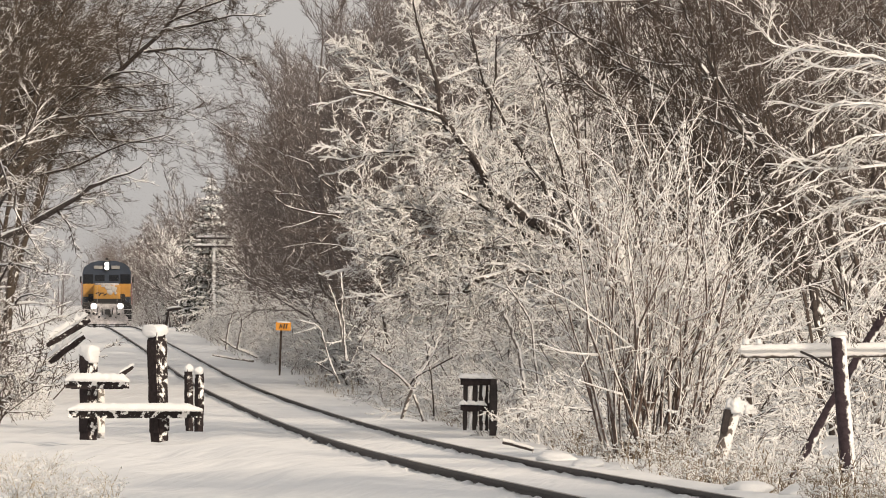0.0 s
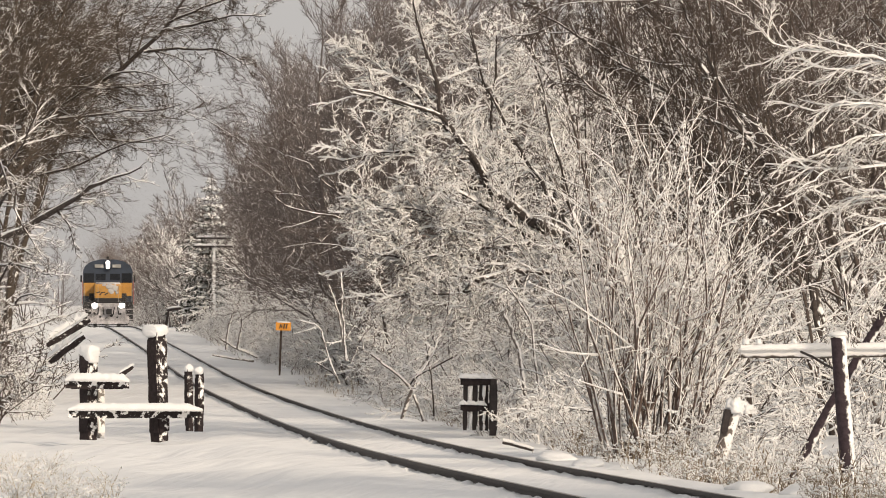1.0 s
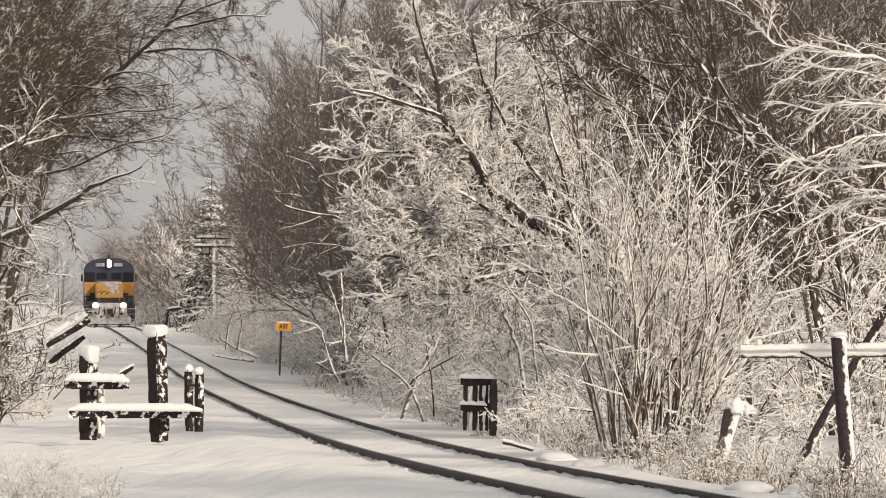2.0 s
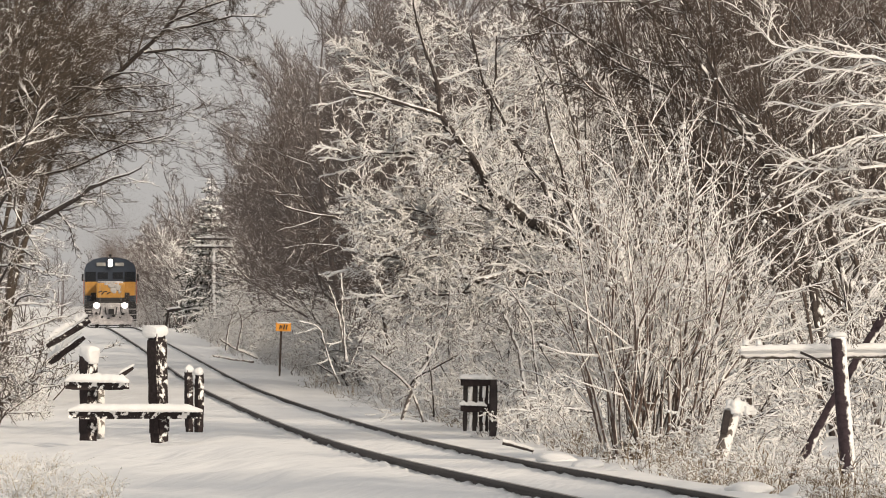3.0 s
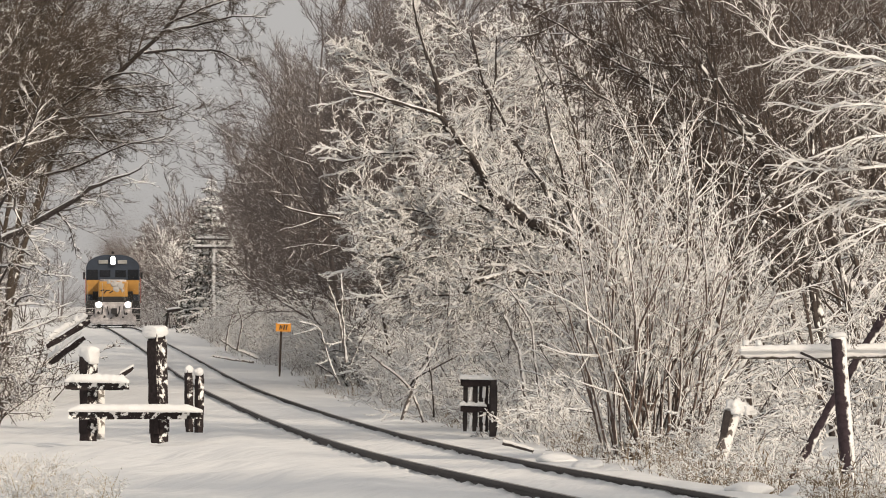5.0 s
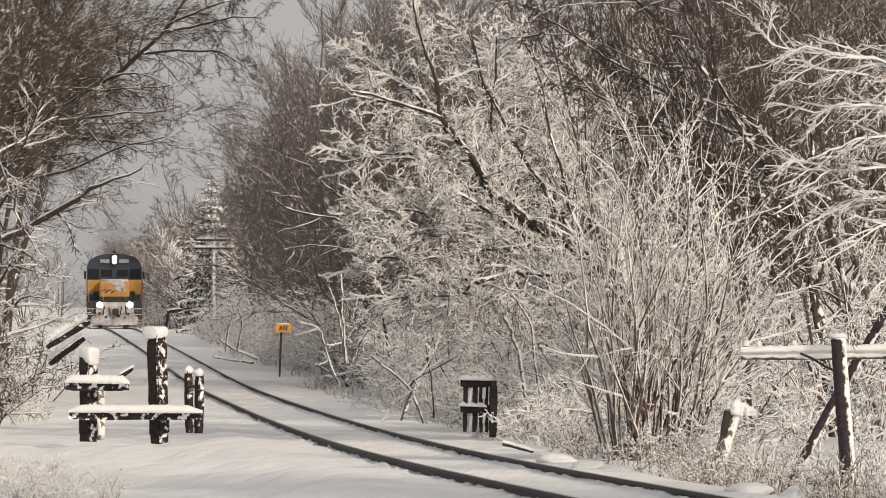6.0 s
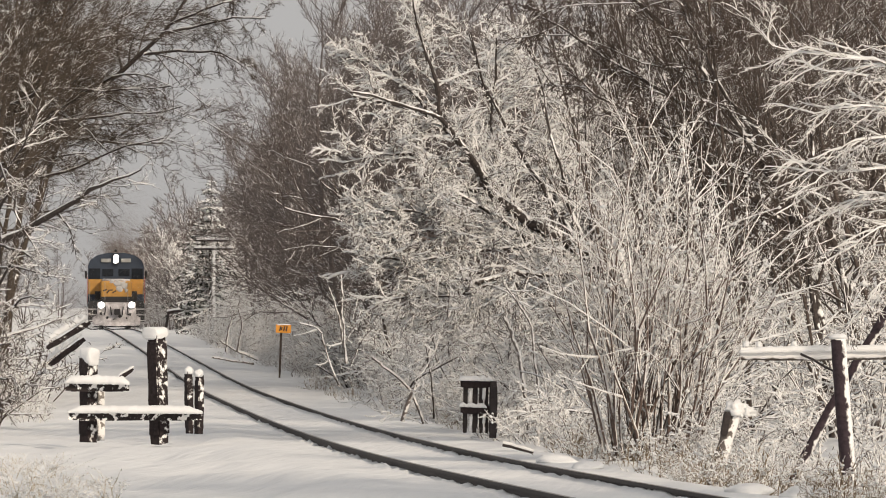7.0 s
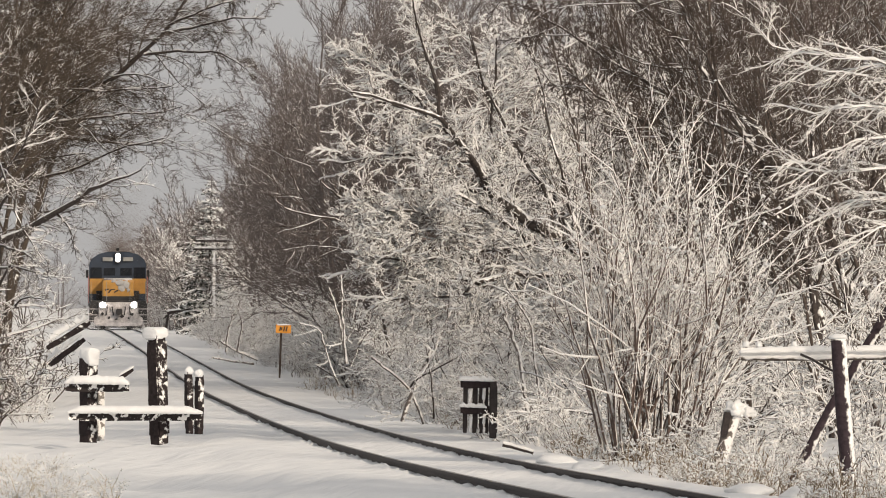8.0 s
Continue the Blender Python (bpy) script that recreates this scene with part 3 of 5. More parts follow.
def loco_pose(y):
    """The locomotive on the rails with its front at y."""
    x1, x2 = float(track_x(y)), float(track_x(y + 14))
    z1, z2 = float(track_z(y + 3)), float(track_z(y + 14))
    return pose(x1, y, z1, math.degrees(math.atan2(z2 - z1, 11)), 0, math.degrees(math.atan2(x1 - x2, 14)))


# ---- fences, posts and signs ----


def snowcap(name, size, at, seed, parent, label="rounded cap of snow"):
    return part(name, lump(size, at, seed, 3, 0.22, 2.5), CLUMP, parent, label, True)



def wooden_fence():
    """Broken timber wing fence on the track's left side."""
    f = thing("wooden_fence", None, "broken dark timber fence with thick posts under wind-packed snow", "fence")
    part("post", timber((0.23, 0.23, 1.49), (-5.68, 101.4, -0.26), (0, 0.5, 50), 1, 0.018), POSTWOOD, f, "short dark timber post")
    part("post", timber((0.12, 0.12, 0.99), (-5.5, 101.8, -0.24), (0, -1, 20), 2), PLANKWOOD, f)
    part("post", timber((0.245, 0.245, 1.8), (-4.53, 101.3, -0.28), (0, -2.2, 47), 3, 0.022), POSTWOOD, f, "tall dark timber post")
    part("post", timber((0.11, 0.12, 1.03), (-4.2, 105, -0.19), (0, -1.5, 35), 4), POSTWOOD, f, "thin split post")
    part("post", timber((0.12, 0.12, 0.98), (-4.06, 105.3, -0.2), (0, 1.0, 40), 5), POSTWOOD, f, "thin split post")
    part("plank", timber((0.14, 0.08, 1.01), (-6.02, 101.1, 0.63), (0, 90, 2), 6), PLASTERED, f, "dark snow-capped plank")
    part("plank", timber((0.14, 0.08, 2.13), (-5.97, 100.95, 0.17), (0, 90, 2), 7), PLASTERED, f, "dark snow-capped plank")
    part("broken_rail", timber((0.07, 0.09, 0.29), (-5.27, 103, 0.73), (0, 52, 10), 8), POSTWOOD, f)
    for size, at, turn in (((0.255, 0.255, 0.30), (-5.66, 101.4, 1.11), 50), ((0.33, 0.33, 0.19), (-4.6, 101.3, 1.49), 47)):
        bm = box(size, at, (0, 0, turn), 0.07)
        bmesh.ops.subdivide_edges(bm, edges=bm.edges[:], cuts=3, use_grid_fill=True)
        part("snow_cap", roughen(roughen(bm, 0.035, 5, size[2] * 9), 0.012, 19), CLUMP, f, "block of packed snow on the post", True)
    snowcap("snow_cap", (0.16, 0.16, 0.17), (-4.21, 105, 0.84), 3, f)
    snowcap("snow_cap", (0.17, 0.17, 0.17), (-4.06, 105.3, 0.79), 4, f)
    part("snow_ridge", ridge((-6.03, 101.1, 0.69), (-5, 101, 0.67), 0.22, 0.14, 5, 34, 0.15), CLUMP, f, "snow lying along the plank", True)
    part("snow_ridge", ridge((-5.98, 100.95, 0.22), (-3.83, 100.8, 0.21), 0.24, 0.13, 6, 60, 0.12), CLUMP, f, "snow lying along the plank", True)
    part("snow_ridge", ridge((-5.28, 103, 0.78), (-5.02, 103, 0.93), 0.12, 0.05, 7, 10), CLUMP, f, "snow on the broken rail", True)


wooden_fence()


def fallen_rails():
    f = thing("fallen_fence_rails", None, "two fallen dark fence rails with snow on top", "fence rail")
    for i, (p, q) in enumerate((((-7.37, 118, 1.14), (-6.57, 118, 1.62)), ((-7.39, 119, 0.81), (-6.73, 119, 1.3)))):
        p, q = Vector(p), Vector(q)
        tilt = math.degrees(math.atan2(q.x - p.x, q.z - p.z))
        part("rail_timber", timber((0.10, 0.12, (q - p).length), p, (0, tilt, 0), i + 11, 0.02), RAILWOOD, f)
        up = Vector((-0.05, -0.01, 0.075))
        part("snow_ridge", ridge(p + up, q + up, 0.16, 0.13 - 0.02 * i, 21 + i, 24, 0.9), CLUMP, f, "snow on the fallen rail", True)


fallen_rails()


def fence_panel():
    """Slatted fence panel on the track's right side."""
    f = thing("slatted_fence_panel", None, "dark wooden slatted fence panel capped with snow beside the track", "fence")
    part("post", timber((0.12, 0.14, 0.93), (0.82, 104, -0.24), (0, 0.4, 6), 21), OLDWOOD, f, "dark corner post")
    for x, w in ((823, 8), (840, 9), (851, 7), (861, 6)):
        px = (x - 784) * 0.009276
        part("slat", timber((w * 0.0093, 0.05, 0.85), (px, 104.1, -0.16), (0, 0.5, 0), x), OLDWOOD, f)
    part("board", timber((0.14, 0.05, 0.49), (0.29, 104, 0.65), (0, 90, 0), 24), POSTWOOD, f)
    part("board", timber((0.15, 0.05, 0.48), (0.29, 104, 0.23), (0, 90, 0), 25), POSTWOOD, f)
    part("snow_ridge", ridge((0.26, 104, 0.7), (0.81, 104, 0.69), 0.2, 0.08, 31, 24, 0.5), CLUMP, f, "snow on the board", True)
    part("snow_ridge", ridge((0.26, 104, 0.27), (0.72, 104, 0.25), 0.16, 0.07, 32, 24, 0.5), CLUMP, f, "snow on the board", True)
    for i, (x, y, z, w, h, tilt) in enumerate(((0.45, 104, 0.45, 0.05, 0.24, 0), (0.67, 104, 0.49, 0.05, 0.2, 0), (0.45, 104, -0.02, 0.05, 0.26, 0), (0.68, 104, 0.09, 0.05, 0.2, 0))):
        part("stuck_snow", roughen(box((w, 0.09, h), (x, y + 0.05, z), (0, 4, 0), w * 0.3), 0.02, 9, i), CLUMP, f, "snow stuck between the slats", True)


fence_panel()


def speed_sign():
    s = thing("track_sign", None, "small orange track sign with dark marks on a thin rusty post", "sign")
    part("post", timber((0.06, 0.05, 1.38), (-4.54, 176, -0.09), (0, 2.0, 0), 31, 0.004), POSTSTEEL, s)
    part("plate", box((0.42, 0.02, 0.24), (-4.43, 175.9, 1.28), (0, 2, 0), 0.004), ORANGE, s, "orange sign plate")
    for dx, w, h in ((-0.09, 0.03, 0.13), (-0.045, 0.03, 0.08), (0.02, 0.035, 0.14), (0.09, 0.035, 0.14)):
        part("mark", box((w, 0.008, h), Vector((-4.43, 175.88, 1.28)) + Vector((dx, 0, 0)), (0, 12, 0)), BLACK, s, "dark unreadable mark")
    snowcap("snow_cap", (0.4, 0.06, 0.05), (-4.43, 175.9, 1.39), 5, s)


speed_sign()


def set_back(ob, k):
    """Stands a thing k times as far off and as large, seen from the camera's stand."""
    ob.location, ob.scale = Vector(EYE) * (1 - k), (k, k, k)


def pole_frame():
    """Old timber frame of a round post, a cross beam and a diagonal brace."""
    f = thing("timber_frame", None, "old round timber post with snow-covered cross beam and dark diagonal brace", "post")
    w = Wood(71)
    w.limbs([[(3.75, 58, -0.07), (3.67, 58, 0.89), (3.62, 58, 1.63)]], [(0.072, 0.070)], 8, 0.01)
    w.tubes("post", 0, 1, 14, POLEWOOD, f, "dark round post with snow on one side")
    part("post_top", drum(0.072, 0.065, 0.03, (3.62, 58, 1.64), (0, 3, 0), 14), PLANKWOOD, f)
    w = Wood(72)
    w.limbs([[(2.77, 59, 1.49), (3.5, 59, 1.49), (4.82, 59, 1.51)]], [(0.062, 0.066)], 10, 0.01)
    w.tubes("cross_beam", 0, 1, 10, BEAMWOOD, f, "grey beam under a skin of snow")
    part("snow_skin", ridge((2.76, 58.98, 1.5), (4.82, 58.98, 1.52), 0.155, 0.06, 41, 90, 0.22), CLUMP, f, "snow skin on the beam", True)
    for x in (0.05, 0.17, 0.5):
        snowcap("snow_clot", (0.06, 0.08, 0.07), Vector((2.77, 59, 1.57)) + Vector((x, 0, 0.004)), x * 40, f)
    w = Wood(73)
    w.limbs([[(3.15, 59.5, 0.06), (3.53, 59.5, 0.78), (3.8, 59.5, 1.26), (4.28, 59.5, 2.06)]], [(0.045, 0.045)], 16, 0.015)
    w.tubes("diagonal_brace", 0, 1, 10, POLEWOOD, f, "dark diagonal pole")
    w = Wood(74)
    w.limbs([[(3.31, 58.6, 1.49), (3.61, 58.2, 1.33)]], [(0.012, 0.012)], 4)
    w.tubes("iron_strut", 0, 1, 6, OLDWOOD, f, "thin dark strut")
    snowcap("snow_cap", (0.17, 0.17, 0.07), (3.62, 58, 1.65), 6, f)
    set_back(f, 1.29)


pole_frame()


def leaning_stump():
    f = thing("leaning_stump", None, "leaning broken pale stump with a cap of snow", "stump")
    w = Wood(76)
    w.limbs([[(2.8, 66, -0.11), (2.87, 66, 0.27), (2.97, 66, 0.61), (3.06, 66, 0.85)]], [(0.085, 0.062)], 14, 0.06)
    w.tubes("trunk", 0, 1, 12, BARKY, f, "snow-plastered broken trunk")
    part("dark_scar", timber((0.07, 0.06, 0.26), (2.92, 65.93, 0.58), (0, 10, 10), 42, 0.012), OLDWOOD, f, "dark bare wood")
    bm = lump((0.24, 0.2, 0.2), (3.06, 66, 0.84), 7, 3, 0.8, 4)
    lump((0.2, 0.18, 0.14), (3.14, 66, 0.82), 8, 3, 0.9, 4, bm)
    part("snow_cap", bm, CLUMP, f, "rounded cap of snow", True)
    set_back(f, 1.14)


leaning_stump()


# ---- trees and shrubs ----

def footed(name, x, y, label, category, group):
    return thing(name, (x, y, ground_at(x, y) - 0.03), label, category, group)


def local(points, at):
    return [[(p[0] - at[0], p[1] - at[1], p[2] - at[2]) for p in line] for line in points]


def leaning_tree():
    """Snow-laden tree that leans out towards the track."""
    d = 112.0
    x, y = 3.96, 112.0
    t = footed("leaning_tree", x, y, "leaning deciduous tree, every twig thick with white snow", "tree", "")
    lines = [
        [(4.06, 112, -0.42), (3.36, 112, 1.7), (2.91, 112, 2.45), (2.25, 111.5, 3.04), (1.4, 111, 3.44), (0.77, 110.5, 3.92)],
        [(0.77, 110.5, 3.92), (0.53, 110.2, 4.46), (0.16, 110, 4.89), (-0.12, 110, 5.19), (-0.82, 109.5, 5.4), (-1.55, 109, 5.55)],
        [(-0.06, 110, 5.16), (-0.08, 110.2, 5.73), (-0.33, 110.4, 6.33), (-0.48, 110.6, 6.93), (-0.55, 110.6, 7.23)],
        [(2.91, 112, 2.45), (2.34, 111, 2.74), (1.53, 110, 2.98), (0.45, 109, 3.8), (-0.23, 108, 3.92)],
        [(2.96, 112, 2.4), (2.02, 110, 2.51), (1.13, 109, 2.48), (0.44, 108, 2.24), (0.06, 107, 1.71)],
        [(2.36, 112, 3), (1.92, 113, 3.81), (1.48, 113.5, 4.43), (1.08, 114, 5.15), (0.67, 114, 5.97), (0.47, 114, 6.78)],
        [(0.77, 110.5, 3.92), (0.35, 109.5, 3.9), (-0.43, 109, 3.75), (-1.01, 108.5, 3.45), (-1.39, 108, 3.06)],
        [(1.4, 111, 3.44), (1.06, 112, 4), (0.81, 112.5, 4.81), (0.87, 113, 5.73), (0.97, 113, 6.74)],
        [(0.53, 110.2, 4.46), (-0.14, 109, 4.48), (-0.91, 108.5, 4.56), (-1.68, 108, 4.36)],
        [(-0.12, 110, 5.19), (-0.63, 110.5, 5.74), (-1.23, 111, 6.16), (-1.72, 111, 6.31)],
        [(2.66, 112, 2.7), (2.29, 113.5, 3.52), (2.04, 114, 4.54), (1.81, 115, 5.59), (1.5, 115.5, 6.84)],
        [(1.53, 110, 2.98), (0.74, 109, 2.87), (-0.13, 108, 2.77), (-0.81, 107.5, 2.48)],
        [(0.74, 109.5, 2.98), (0.06, 108.5, 3.26), (-0.62, 108, 3.15), (-1.28, 107.5, 2.57)],
        [(0.64, 108.5, 2.29), (-0.13, 108, 2.48), (-0.81, 107.5, 2.76), (-1.37, 107, 2.71)],
        [(0.84, 109.5, 2.88), (0.06, 108.5, 3.4), (-0.71, 108, 3.59), (-1.38, 107.5, 3.46)],
        [(1.13, 109, 2.48), (0.35, 108, 2.09), (-0.42, 107.5, 2.09), (-0.99, 107, 2)],
    ]
    radii = [(0.16, 0.085), (0.075, 0.02), (0.05, 0.012), (0.07, 0.02), (0.065, 0.02), (0.06, 0.015), (0.045, 0.015), (0.05, 0.014), (0.04, 0.012), (0.04, 0.012), (0.055, 0.014), (0.035, 0.012), (0.035, 0.012), (0.033, 0.012), (0.033, 0.012), (0.033, 0.012)]
    w = Wood(11).limbs(local(lines, t.location), radii, 12)
    w.sprout(23, 42, 0.32, 8, 0.15, 0.15, 0.0, 0.5, 0.016, 0.35)
    w.sprout(8, 44, 0.42, 6, 0.12, 0.22, 0.0, 0.65, 0.014, 0.4)
    w.sprout(6, 46, 0.45, 3, 0.12, 0.26, 0.0, 0.8, 0.011, 0.35)
    w.sprout(2, 44, 0.5, 2, 0.2, 0.2, 0.0, 0.9, 0.0095, 0.35)
    bough = Wood(12)
    near = [[(x, y - 1.3 * i / (len(line) - 1) - 0.9 * (n > 0), z) for i, (x, y, z) in enumerate(line)] for n, line in enumerate(lines[:3] + [lines[5]] + [lines[10]])]
    bough.limbs(local(near, t.location), [(0.15, 0.075), (0.062, 0.012), (0.035, 0.010), (0.045, 0.012), (0.04, 0.012)], 14, 0.05)
    bough.tubes("bough", 0, 1, 9, DARKBARK, t, "dark leaning trunk and main boughs")
    bough.snow(0, 1, t, 0.7)
    w.tubes("limb", 0, 1, 8, DARKBARK, t, "dark trunk and limbs")
    tagged(w.tubes("twig", 1, 4, 3, FROSTED, t, "thin twigs coated in snow"), kind="stuff")
    w.spikes("twig_tip", 4, 5, FROSTED, t, "finest twigs coated in snow")
    w.snow(0, 1, t, 0.8)
    w.snow(1, 3, t, 1.1)
    clumps(w, 2, 0.5, 0.024, t)


leaning_tree()


def stem_bush(x, y, count, height, spread, seed, label, mat, rad=0.02, kids=9, fine=5, name="bush", lean=0.0, group="bushes beside the track", foot=0.28, twig=0.006, caps=True, clots=0.6, clot=0.024, stem=None, low=0.0, wander=0.09, spread_kid=26, spread_fine=38):
    """A many-stemmed bush, its stems fanning out from a narrow foot."""
    b = footed(name, x, y, label, "bush", group)
    rng = np.random.default_rng(seed)
    a, r = rng.random(count) * 2 * np.pi, np.sqrt(rng.random(count))
    bases = np.stack([foot * spread * r * np.cos(a), foot * spread * r * np.sin(a), 0 * a], 1)
    out = 0.75 * spread * r / height
    dirs = np.stack([out * np.cos(a) + lean, out * np.sin(a), 1 + 0 * a], 1)
    size = height * (1.05 - 0.45 * r) * (0.65 + 0.4 * rng.random(count))
    w = Wood(seed + 1).stems(bases, dirs, size, rad * (0.6 + 0.7 * rng.random(count)), 7, wander)
    w.sprout(kids, spread_kid, 0.36, 4, 0.2, wander * 1.3, 0.03, 0.55, twig * 1.35, 0.5)
    w.sprout(fine, spread_fine, 0.45, 3, 0.1, wander * 1.8, 0.0, 0.75, twig, 0.4)
    tagged(w.tubes("stem", 0, 1, 4 if caps else 3, stem or mat, b), kind="stuff")
    w.spikes("twig", 1, 3, mat, b)
    if low:
        clumps(w, 0, low, clot * 1.5, b, seed + 7)
    if caps:
        w.snow(1, 2, b, 1.0)
    clumps(w, 1, clots, clot, b, seed)
    return b


stem_bush(2.75, 85.33, 58, 5.6, 2.2, 21, "tall many-stemmed bush with pale reddish stems and clinging snow", TWIG, 0.03, 8, 4, name="tall_bush", group="", lean=0.065, twig=0.007, clots=2.2, clot=0.028, stem=STEMBARK, low=4.0, wander=0.12, spread_kid=32)

def bent_bush(x, y, count, seed):
    """Long stems bowed over by thick snow."""
    b = footed("bent_bush", x, y, "bush with long stems bowed over under thick snow", "bush", "snow-bent bushes")
    rng = np.random.default_rng(seed)
    a = rng.random(count) * 6.283
    w = Wood(seed).stems(np.stack([0.3 * np.cos(a), 0.3 * np.sin(a), 0 * a], 1), np.stack([0.5 * np.cos(a), 0.5 * np.sin(a), 1 + 0 * a], 1), 1.5 + 1.4 * rng.random(count), np.full(count, 0.019), 10, 0.10, -0.11, 0.35)
    w.sprout(6, 34, 0.32, 5, 0.25, 0.12, -0.03, 0.6, 0.011, 0.4)
    w.sprout(4, 36, 0.4, 3, 0.15, 0.14, -0.02, 0.8, 0.008, 0.4)
    tagged(w.tubes("stem", 0, 1, 5, DARKBARK, b), kind="stuff")
    w.spikes("twig", 1, 3, FROSTED, b)
    w.snow(0, 2, b, 1.05)
    clumps(w, 1, 0.9, 0.03, b, seed)
    return b


# undergrowth on both sides, drawn from five kinds of bush
BUSH_SPOTS = [(float(track_x(y)) + s, y) for s, y in ((3.6, 92.0), (3.4, 101.0), (6.2, 118.0), (5.2, 190.0), (3.3, 84.0), (2.6, 72.0), (4.8, 230.0))]
KINDS = [stem_bush(BUSH_SPOTS[i][0], BUSH_SPOTS[i][1], n, h, s, 300 + i, lab, m, r, k, f, twig=tw, caps=True, clots=1.0, clot=0.03, wander=0.2, spread_kid=46, spread_fine=52) for i, (n, h, s, lab, m, r, k, f, tw) in enumerate((
    (17, 2.2, 2.2, "low snow-covered bush with fine twigs", FROSTED, 0.021, 8, 4, 0.009),
    (16, 1.5, 1.9, "low thicket of twigs bent under snow", FROSTED, 0.018, 8, 4, 0.009),
    (20, 3.2, 2.4, "tall thin bush dusted with snow", FROSTED, 0.019, 8, 5, 0.009),
    (20, 2.6, 2.6, "brown bare bush dusted with snow", DUSTED, 0.018, 8, 5, 0.009),
    (26, 1.0, 1.6, "knee-high scrub coated in snow", FROSTED, 0.009, 6, 5, 0.007),
    (13, 0.9, 1.5, "low scrub coated in snow", WEED, 0.008, 5, 3, 0.007),
    (15, 2.8, 1.9, "arching bush bowed under snow", FROSTED, 0.022, 7, 4, 0.014)))]


def strew(kinds, spots, seed, low=0.8, high=1.25):
    rng = random.Random(seed)
    for x, y in spots:
        k = kinds[rng.randrange(len(kinds))]
        m = pose(x, y, ground_at(x, y) - 0.04, rng.uniform(-6, 6), rng.uniform(-6, 6), rng.uniform(0, 360)) @ Matrix.Scale(rng.uniform(low, high), 4)
        copy_thing(k, m)


def join_strewn(name, label, category, kind_ob, spots, seed, low, high):
    """Uncountable small growth of one kind, joined into one object."""
    rng = random.Random(seed)
    vs, fs, mi, mats, base = [], [], [], [], 0
    for ob in kind_ob.children:
        me = ob.data
        if me.materials[0] not in mats:
            mats.append(me.materials[0])
    for x, y in spots:
        m = np.array(pose(x, y, ground_at(x, y) - 0.04, rng.uniform(-6, 6), rng.uniform(-6, 6), rng.uniform(0, 360)) @ Matrix.Scale(rng.uniform(low, high), 4))
        for ob in kind_ob.children:
            me = ob.data
            v = np.empty(len(me.vertices) * 3, np.float32)
            me.vertices.foreach_get("co", v)
            me.calc_loop_triangles()
            t = np.empty(len(me.loop_triangles) * 3, np.int32)
            me.loop_triangles.foreach_get("vertices", t)
            vs.append(v.reshape(-1, 3) @ m[:3, :3].T + m[:3, 3])
            fs.append(t.reshape(-1, 3) + base)
            mi.append(np.full(len(t) // 3, mats.index(me.materials[0]), np.int32))
            base += len(v) // 3
    ob = array_mesh(name, np.concatenate(vs), np.concatenate(fs), mats[0], None)
    for m in mats[1:]:
        ob.data.materials.append(m)
    ob.data.polygons.foreach_set("material_index", np.concatenate(mi))
    tagged(ob, label, category, kind="stuff")


def along(seed, count, y0, y1, s0, s1):
    rng = random.Random(seed)
    out = []
    for i in range(count):
        y = y0 + (y1 - y0) * (i + rng.random()) / count
        out.append((float(track_x(y)) + rng.uniform(s0, s1), y))
    return out


strew([KINDS[0], KINDS[1], KINDS[4]], along(1, 30, 84, 150, 2.7, 4.2), 1, 0.7, 1.1)
strew([KINDS[0], KINDS[1], KINDS[2]], along(2, 26, 90, 200, 4.0, 7.0), 2)
strew([KINDS[0], KINDS[1], KINDS[6]], along(3, 20, 150, 230, 4.0, 6.2), 3, 0.8, 1.3)
strew([KINDS[6]], along(50, 26, 195, 330, 4.3, 5.6), 50, 0.7, 1.1)
strew([KINDS[6]], along(51, 22, 175, 320, 4.8, 6.8), 51, 1.0, 1.4)
strew([KINDS[2], KINDS[6]], along(31, 14, 160, 330, 5.0, 8.5), 31, 1.2, 1.8)
strew([KINDS[0], KINDS[6]], along(64, 24, 165, 300, 4.0, 5.2), 64, 0.7, 1.1)
strew([KINDS[0], KINDS[1], KINDS[6]], along(69, 34, 205, 325, 3.1, 4.1), 69, 0.5, 0.75)
strew([KINDS[6], KINDS[0]], along(70, 10, 290, 332, 3.6, 5.4), 70, 0.6, 0.8)
strew([KINDS[1], KINDS[4]], along(4, 22, 62, 84, 2.9, 6.0), 4, 0.7, 1.0)
strew([KINDS[0], KINDS[2]], along(5, 14, 84, 120, 5.0, 8.5), 5, 0.9, 1.4)
strew([KINDS[2], KINDS[3]], along(32, 10, 110, 170, 6.0, 10.0), 32, 1.1, 1.6)
strew([KINDS[0], KINDS[1], KINDS[3]], along(6, 16, 125, 260, -11.5, -7.6), 6, 0.7, 1.0)
strew([KINDS[2]], [(4.4, 116.0), (5.6, 114.0), (6.6, 118.0), (3.3, 120.0), (5.0, 122.0), (7.4, 112.0)], 52, 1.3, 1.7)
strew([KINDS[6]], along(56, 16, 150, 215, 4.0, 6.2), 56, 0.9, 1.35)
strew([KINDS[0], KINDS[1]], along(57, 14, 108, 150, 2.9, 4.6), 57, 0.8, 1.1)
strew([KINDS[0]], along(54, 12, 118, 160, 3.6, 5.6), 54, 0.9, 1.3)
strew([KINDS[3], KINDS[0]], [(-9.3, 122.0), (-9.9, 130.0), (-10.6, 137.0), (-10.0, 145.0), (-11.0, 152.0), (-9.0, 117.0), (-10.8, 160.0)], 53, 1.1, 1.5)
strew([KINDS[0], KINDS[1]], along(68, 14, 124, 195, -7.0, -5.4), 68, 0.5, 0.75)
strew([KINDS[1], KINDS[4]], along(7, 10, 116, 180, -8.0, -6.6), 7, 0.5, 0.75)
